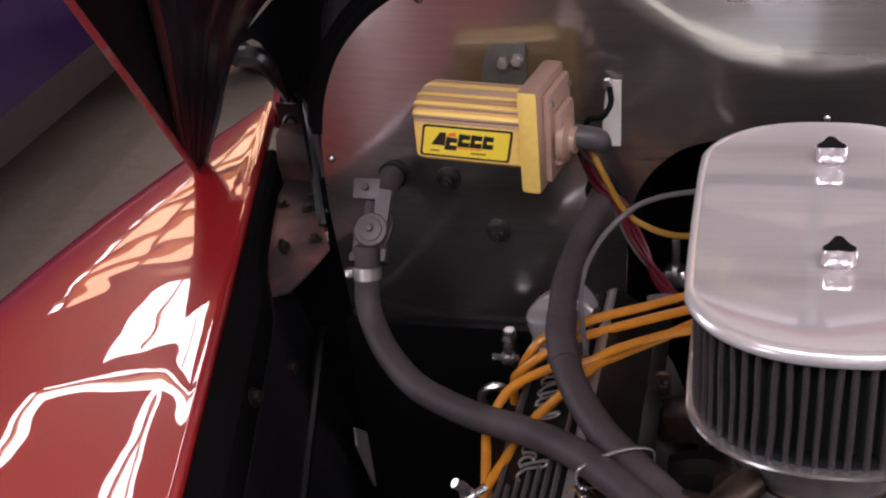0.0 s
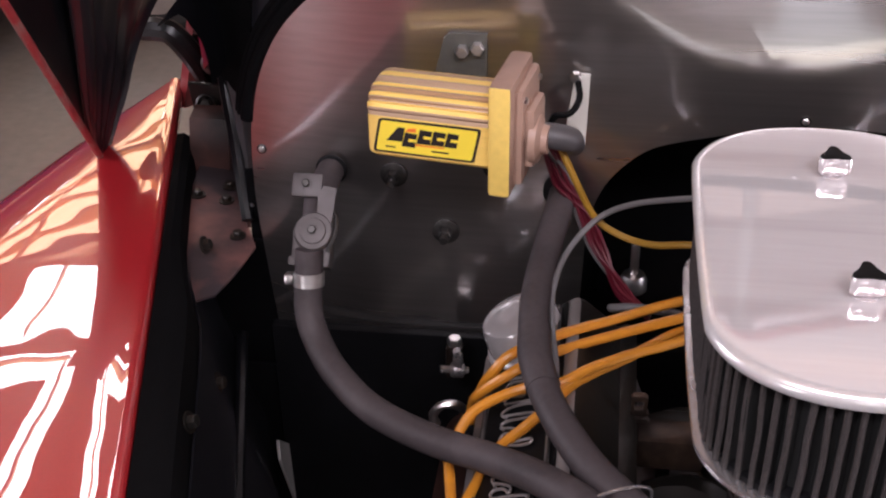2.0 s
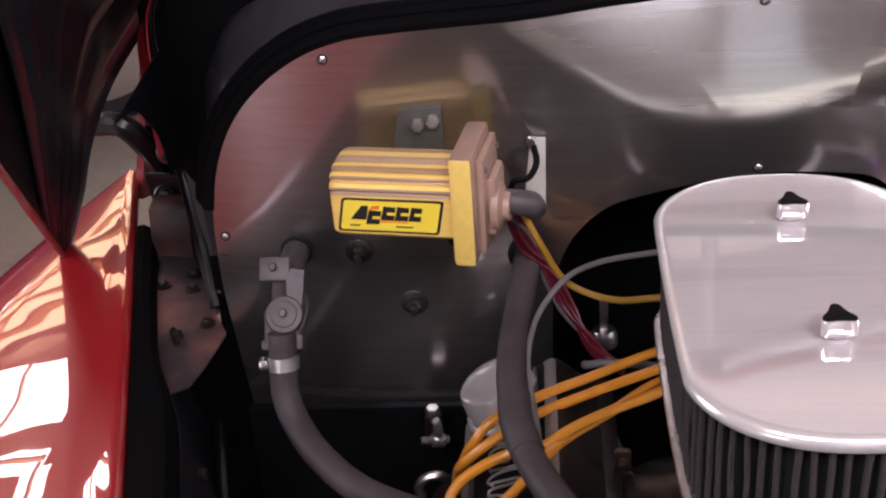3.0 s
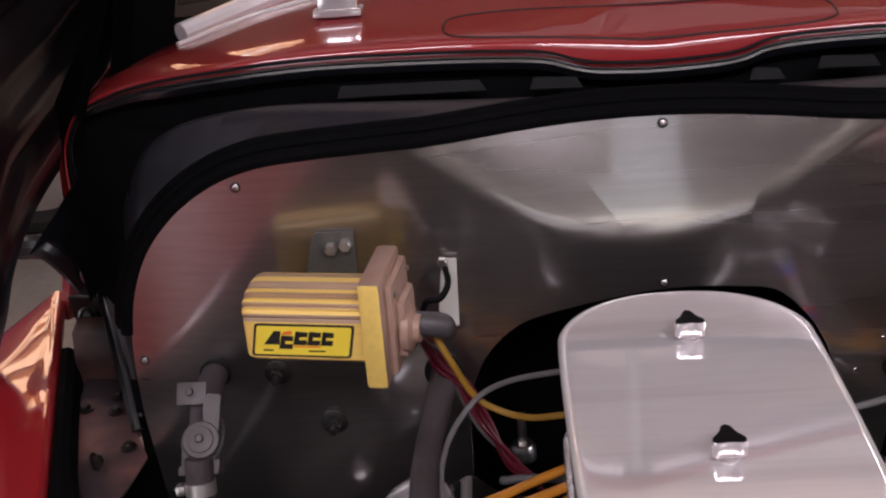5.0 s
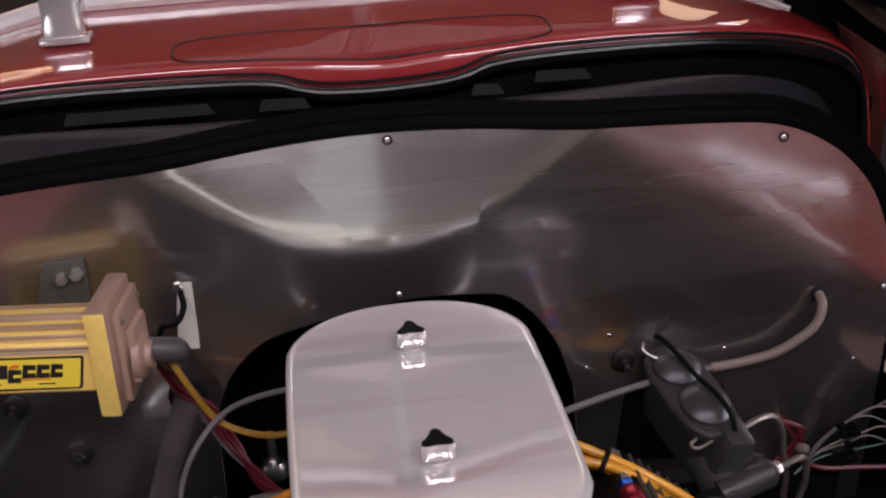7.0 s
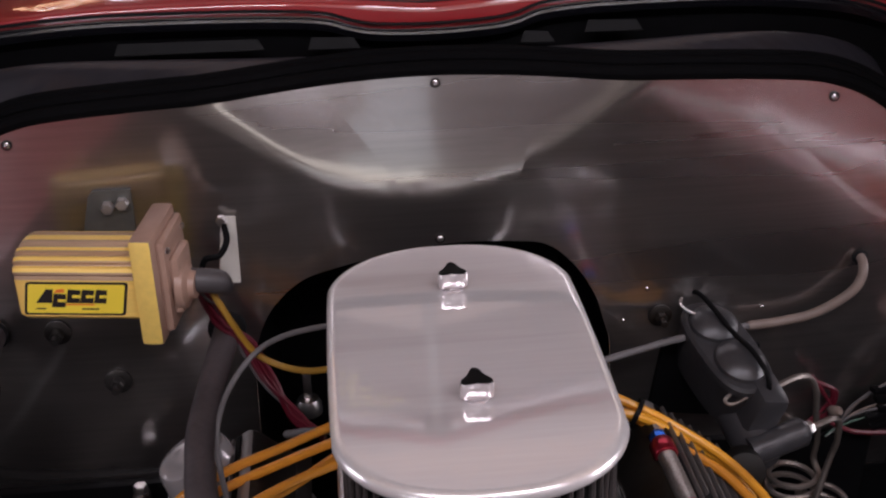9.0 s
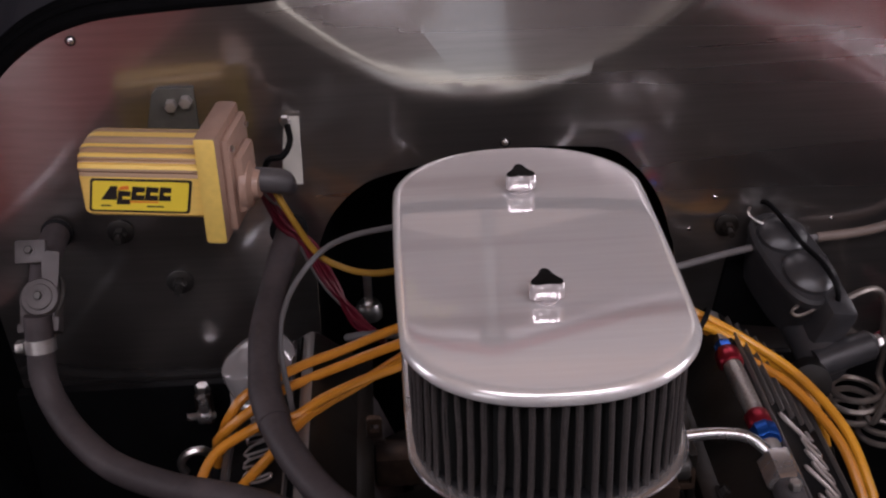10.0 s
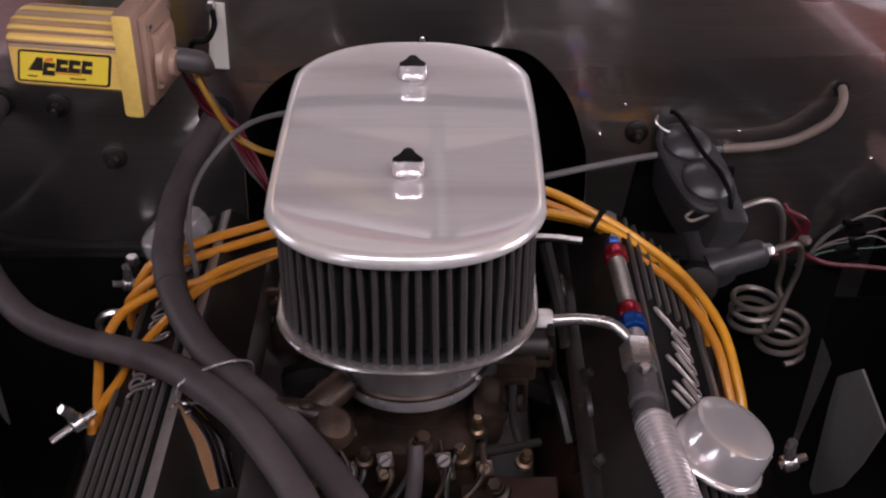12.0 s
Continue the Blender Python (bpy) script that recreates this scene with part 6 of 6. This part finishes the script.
# ---- brake master cylinder ----
def build_master_cylinder():
    c = thing("master_cylinder", "black cast brake master cylinder with a wire bail", "master cylinder")
    m = Matrix.Translation((0.266, -0.047, 0.850)) @ pose(0, 0, 0, 19, 0, 17) @ Matrix.Diagonal((0.88, 0.82, 1.0, 1))
    bm = bmesh.new()
    rings = []
    for w, l, z in ((0.024, 0.060, -0.055), (0.030, 0.066, -0.020), (0.031, 0.067, -0.004), (0.034, 0.070, -0.003), (0.034, 0.070, 0.004), (0.031, 0.067, 0.007)):
        rings.append([bm.verts.new(m @ Vector((w * math.copysign(abs(math.cos(a)) ** 0.7, math.cos(a)), l * math.copysign(abs(math.sin(a)) ** 0.7, math.sin(a)), z))) for a in [2 * math.pi * i / 40 for i in range(40)]])
    for a, b in zip(rings, rings[1:]):
        for i in range(40):
            j = (i + 1) % 40
            bm.faces.new((a[i], a[j], b[j], b[i]))
    bm.faces.new(rings[0])
    bm.faces.new(rings[-1])
    part("reservoir", bm, CAST, c, "cast grey-black reservoir")
    for y, l in ((0.031, 0.028), (-0.028, 0.032)):
        bm = bmesh.new()
        lathe(bm, [(0.0275, 0.006), (0.0265, 0.011), (0.020, 0.0165), (0.010, 0.019), (0.001, 0.0195)], m @ Matrix.Translation((0, y, 0)) @ Matrix.Diagonal((1, l / 0.0275, 1, 1)), 32)
        part("cover_dome", bm, CAST, c, "domed black cover")
    bm = bmesh.new()
    tube(bm, [m @ Vector(p) for p in ((-0.006, 0.082, -0.02), (-0.006, 0.080, 0.008), (-0.004, 0.066, 0.022), (0.0, 0.03, 0.023), (0.004, 0.0, 0.0205), (0.008, -0.03, 0.023), (0.010, -0.062, 0.018), (0.010, -0.074, 0.002), (0.008, -0.075, -0.015))], 0.0026, 8)
    part("bail", bm, SATIN, c, "black wire bail")
    bm = bmesh.new()
    tube(bm, [m @ Vector(p) for p in ((0.022, -0.052, -0.002), (-0.006, -0.066, -0.002), (-0.030, -0.070, -0.004), (-0.034, -0.062, -0.004), (-0.012, -0.052, -0.004))], 0.0018, 6)
    part("bail_loop", bm, LINE, c)
    bm = bmesh.new()
    box(bm, (0.284, -0.088, 0.806), (0.030, 0.045, 0.070), pose(0, 0, 0, 14, 14, 10), 0.008)
    part("pedestal", bm, CAST, c, "cast web between reservoir and bore")
    bm = bmesh.new()
    box(bm, (0.262, 0.0, 0.790), (0.10, 0.012, 0.085), pose(0, 0, 0, 0, 8, 0), 0.004)
    part("mount_plate", bm, MATT, c, "black mounting plate")
    bm = bmesh.new()
    lathe(bm, [(0.020, 0), (0.021, 0.02), (0.021, 0.13), (0.017, 0.142), (0.017, 0.150)], along((0.262, 0.02, 0.815), (0.285, -0.125, 0.775)), 24)
    lathe(bm, [(0.014, 0), (0.014, 0.055), (0.010, 0.060)], along((0.272, -0.118, 0.782), (0.33, -0.104, 0.792)), 20)
    part("bore", bm, CAST, c, "oily cast cylinder bore")
    bm = bmesh.new()
    lathe(bm, [(0.018, -0.012), (0.018, 0.012), (0.008, 0.014)], along((0.262, -0.135, 0.778), (0.255, -0.17, 0.79)), 20)
    part("end_plug", bm, DARK, c)
    bm = bmesh.new()
    bolt(bm, along((0.327, -0.1045, 0.792), (0.345, -0.10, 0.794)), 0.007, 0.010)
    part("union_nut", bm, ZINC, c)
    for name, pts, r in (("brake_line", [(0.302, -0.090, 0.832), (0.324, -0.080, 0.834), (0.342, -0.070, 0.826), (0.353, -0.064, 0.806), (0.358, -0.058, 0.78), (0.366, -0.052, 0.742), (0.366, -0.05, 0.716)], 0.0032),
                         ("brake_line", [(0.337, -0.1025, 0.793), (0.358, -0.095, 0.795), (0.370, -0.085, 0.782), (0.374, -0.078, 0.755), (0.372, -0.072, 0.73)], 0.0032)):
        t = thing(name, "bent steel brake line winding into a coil", "brake line", "brake lines")
        end = pts[-1]
        cx, cy, cz = (0.346, -0.052, 0.706) if pts[0][0] < 0.31 else (0.374, -0.066, 0.684)
        a0 = math.atan2(end[1] - cy, end[0] - cx)
        coil = [(cx + 0.024 * math.cos(a0 - k * 0.5), cy + 0.024 * math.sin(a0 - k * 0.5), cz - 0.0011 * k) for k in range(1, 38)]
        bm = bmesh.new()
        tube(bm, pts + coil, r, 8, per=4)
        part("pipe", bm, LINE, t)
    w = thing("bent_wire", "stray bent wire beside the master cylinder", "wire")
    bm = bmesh.new()
    tube(bm, [(0.231, -0.012, 0.889), (0.229, -0.018, 0.884), (0.240, -0.02, 0.876), (0.256, -0.02, 0.872)], 0.0016, 6)
    part("wire", bm, ZINC, w)
    h = thing("vacuum_hose", "thin tan hose from a firewall hole behind the master cylinder", "hose")
    bm = bmesh.new()
    tube(bm, [(0.409, 0.012, 0.915), (0.4085, -0.008, 0.909), (0.405, -0.014, 0.896), (0.394, -0.016, 0.882), (0.365, -0.014, 0.863), (0.332, -0.014, 0.856), (0.298, -0.015, 0.854)], 0.0046, 12)
    part("tan_end", bm, TANHOSE, h)
    bm = bmesh.new()
    tube(bm, [(0.298, -0.015, 0.854), (0.23, -0.03, 0.855), (0.173, -0.045, 0.852), (0.123, -0.06, 0.849), (0.06, -0.07, 0.840)], 0.0034, 12)
    part("grey_end", bm, GWIRE, h)
    bm = bmesh.new()
    lathe(bm, [(0.0075, 0), (0.0075, 0.001), (0.005, 0.002)], Matrix.Translation((0.409, lean(0.409, 0.912) - 0.001, 0.912)) @ OUT, 20)
    part("grommet", bm, RUBBER, h)


build_master_cylinder()


# ---- wiring ----
def build_wiring():
    rnd = random.Random(11)
    r = thing("red_wire_bundle", "bundle of dark red wires dropping from the coil", "wiring")
    for k in range(6):
        j = [rnd.uniform(-0.006, 0.006) for _ in range(12)]
        bm = bmesh.new()
        tube(bm, [(-0.212 + j[0], -0.05 + j[1], 0.955), (-0.200 + j[2], -0.035, 0.915 + j[3]), (-0.180 + j[4], -0.025, 0.875 + j[5]), (-0.163 + j[6], -0.02, 0.835 + j[7]), (-0.140 + j[8], -0.03, 0.800 + j[9]), (-0.115, -0.05, 0.785 + j[10])], 0.0024, 6)
        part("wire", bm, RWIRE if k < 5 else GWIRE, r)
    y = thing("yellow_wire", "yellow primary wire looping to the distributor recess", "wiring")
    bm = bmesh.new()
    tube(bm, [(-0.200, -0.075, 0.965), (-0.186, -0.082, 0.938), (-0.169, -0.083, 0.906), (-0.147, -0.088, 0.893), (-0.122, -0.100, 0.893), (-0.095, -0.112, 0.902), (-0.06, -0.12, 0.908)], 0.0029, 10)
    part("wire", bm, YWIRE, y)
    t = thing("throttle_cable", "thin grey cable arching past the heater hose", "cable")
    bm = bmesh.new()
    tube(bm, [(-0.07, -0.13, 0.958), (-0.102, -0.122, 0.950), (-0.14, -0.100, 0.930), (-0.167, -0.092, 0.910), (-0.190, -0.118, 0.892), (-0.199, -0.155, 0.878), (-0.197, -0.183, 0.860), (-0.193, -0.193, 0.835), (-0.19, -0.198, 0.80)], 0.0025, 10)
    part("cable", bm, GWIRE, t)
    g = thing("vacuum_cable", "short grey hose curling above the manifold", "cable")
    bm = bmesh.new()
    tube(bm, [(-0.150, -0.045, 0.790), (-0.148, -0.06, 0.800), (-0.130, -0.066, 0.806), (-0.10, -0.07, 0.806), (-0.06, -0.075, 0.80)], 0.0038, 10)
    part("hose", bm, GWIRE, g)
    d = thing("distributor_clamp", "plated stud and domed nut beside the distributor", "stud")
    bm = bmesh.new()
    lathe(bm, [(0.013, 0.78), (0.013, 0.790), (0.010, 0.796), (0.005, 0.798)], Matrix.Translation((-0.130, 0.004, 0)), 24)
    part("nut", bm, ZINC, d)
    bm = bmesh.new()
    box(bm, (-0.130, 0.004, 0.812), (0.008, 0.006, 0.036), None, 0.002)
    part("stem", bm, ZINC, d)
    h = thing("wiring_harness", "black connectors with coloured wires by the inner fender", "wiring")
    for mat, end in ((GWIRE, (0.468, 0.788)), (TANHOSE, (0.452, 0.782)), (GWIRE, (0.437, 0.773)), (TANHOSE, (0.455, 0.758)), (GWIRE, (0.441, 0.749)), (GREENWIRE, (0.478, 0.742))):
        x, z = end
        bm = bmesh.new()
        tube(bm, [(0.392, -0.014, 0.714), (0.402, -0.012, 0.721), (0.402 + 0.35 * (x - 0.402), -0.014, 0.724 + 0.50 * (z - 0.724)), (x, -0.02, z), (x + 0.022, -0.026, z + 0.010), (x + 0.05, -0.03, z - 0.004)], 0.0011, 6)
        part("wire", bm, mat, h)
    for k in range(5):
        bm = bmesh.new()
        box(bm, (0.440 + 0.005 * (k % 3), -0.020, 0.771 - k * 0.0105), (0.020, 0.009, 0.006), pose(0, 0, 0, 0, 8 - 7 * k, 10 - 4 * k), 0.0012)
        part("connector", bm, SATIN, h)
    for k in range(4):
        j = [rnd.uniform(-0.008, 0.008) for _ in range(6)]
        bm = bmesh.new()
        tube(bm, [(0.372 + j[0], -0.02, 0.79 + j[1]), (0.385 + j[2], -0.02, 0.775), (0.39 + j[3], -0.015, 0.755 + j[4]), (0.37 + j[5], -0.02, 0.735), (0.33, -0.04, 0.74 + j[0]), (0.28, -0.07, 0.75 + j[1])], 0.0020, 6)
        part("loose_wire", bm, RWIRE, h)
    bm = bmesh.new()
    tube(bm, [(0.39, -0.015, 0.735), (0.42, -0.02, 0.722), (0.46, -0.03, 0.724), (0.52, -0.05, 0.73)], 0.0026, 6)
    part("loose_wire", bm, RWIRE, h)
    for x, z in ((0.390, 0.752),):
        bm = bmesh.new()
        lathe(bm, [(0.004, 0), (0.0055, 0.003), (0.0055, 0.012), (0.003, 0.016)], Matrix.Translation((x, -0.022, z)) @ pose(0, 0, 0, 60, 30, 0), 12)
        part("crimp_cap", bm, TANHOSE, h, "tan crimp cap")
    s = thing("silver_tube", "short polished tube under the hoses", "tube")
    bm = bmesh.new()
    tube(bm, [(-0.179, -0.362, 0.820), (-0.166, -0.376, 0.813), (-0.154, -0.392, 0.802), (-0.145, -0.42, 0.785)], lambda f: 0.0105 + 0.008 * f, 20)
    part("tube", bm, CHROME, s)


build_wiring()


# ---- under the bay and round the car ----
def build_rails():
    for s in (-1, 1):
        r = thing("frame_rail", "dark steel chassis rail below the engine", "chassis rail", "chassis rails")
        bm = bmesh.new()
        box(bm, (s * 0.36, -0.2, 0.42), (0.07, 1.6, 0.10), None, 0.01)
        part("beam", bm, DARK, r)
        a = thing("splash_guard", "pale grey sheet splash guard beside the chassis", "splash guard", "splash guards")
        bm = bmesh.new()
        near = 0.0 if s < 0 else 0.085
        sheet(bm, [[(s * 0.478, y, z), (s * 0.476, y2 - near, z2 + 0.2 * near)] for (y, z), (y2, z2) in (((-0.045, 0.60), (-0.052, 0.58)), ((0.0, 0.555), (-0.02, 0.50)), ((0.054, 0.493), (0.014, 0.434)), ((0.10, 0.43), (0.05, 0.39)), ((0.14, 0.37), (0.085, 0.35)))], 0.003)
        part("sheet", bm, GUARD, a)


build_rails()


def build_parked_car():
    c = thing("parked_car", "deep purple car parked farther back in the garage", "car")
    def section(y):
        """Half outline of the body at y, from the sill over the side to the deck."""
        full = math.sin(math.pi * min(1.0, max(0.0, (y + 0.9) / 4.6))) ** 0.25
        return [(-2.7 + (x + 2.7) * (0.75 + 0.25 * full), z * (0.8 + 0.2 * full)) for x, z in ((-1.95, 0.16), (-1.90, 0.30), (-1.86, 0.52), (-1.90, 0.72), (-1.98, 0.84), (-2.2, 0.93), (-2.7, 0.96))]

    ys = [-0.9 + 0.23 * k for k in range(21)]
    bm = bmesh.new()
    sheet(bm, [[(x, y, z) for x, z in section(y)] + [(-5.4 - x, y, z) for x, z in section(y)[::-1][1:]] for y in ys], 0.004)
    part("body", bm, PURPLE, c)
    bm = bmesh.new()
    sheet(bm, [[(-2.7 + sx * (0.70 - 0.15 * h), 0.6 + 0.45 * h + (1.9 - 0.9 * h) * k, 0.93 + 0.48 * h) for k in (0, 0.5, 1)] for sx, h in ((1, 0), (1, 0.9), (0.8, 1.0), (0, 1.05), (-0.8, 1.0), (-1, 0.9), (-1, 0))], 0.004)
    part("cabin", bm, PURPLE, c, "purple roof and pillars")
    for y in (-0.2, 2.75):
        bm = bmesh.new()
        lathe(bm, [(0.18, 0.0), (0.29, 0.0), (0.315, 0.03), (0.315, 0.17), (0.29, 0.20), (0.18, 0.20)], Matrix.Translation((-2.10, y, 0.315)) @ pose(0, 0, 0, 0, 90, 0), 40)
        part("tyre", bm, TYRE, c)
    bm = bmesh.new()
    box(bm, (-1.93, 1.3, 0.22), (0.05, 2.3, 0.12), None, 0.015)
    part("sill", bm, GREY_PLASTIC, c, "grey sill")
    w = thing("car_wheel", "chrome wheel with a black white-lettered tyre", "wheel")
    m = Matrix.Translation((-1.53, 2.48, 0.31)) @ pose(0, 0, 0, 90, 0, 35)
    bm = bmesh.new()
    prof = [(0.225, -0.09), (0.27, -0.10), (0.305, -0.085), (0.32, -0.05), (0.32, 0.05), (0.305, 0.085), (0.27, 0.10), (0.225, 0.09)]
    lathe(bm, prof, m, 56)
    part("tyre", bm, TYRE, w)
    bm = bmesh.new()
    lathe(bm, [(0.235, 0.094), (0.23, 0.06), (0.19, 0.05), (0.09, 0.075), (0.05, 0.09), (0.01, 0.095)], m, 48)
    part("rim", bm, CHROME, w)
    for k in range(4):
        bm = bmesh.new()
        an = radians(200 + 9 * k)
        box(bm, None, (0.022, 0.028, 0.003), m @ pose(0.272 * math.cos(an), 0.272 * math.sin(an), 0.1, 0, 0, math.degrees(an) + 90))
        part("letter_bar", bm, WWIRE, w)


build_parked_car()
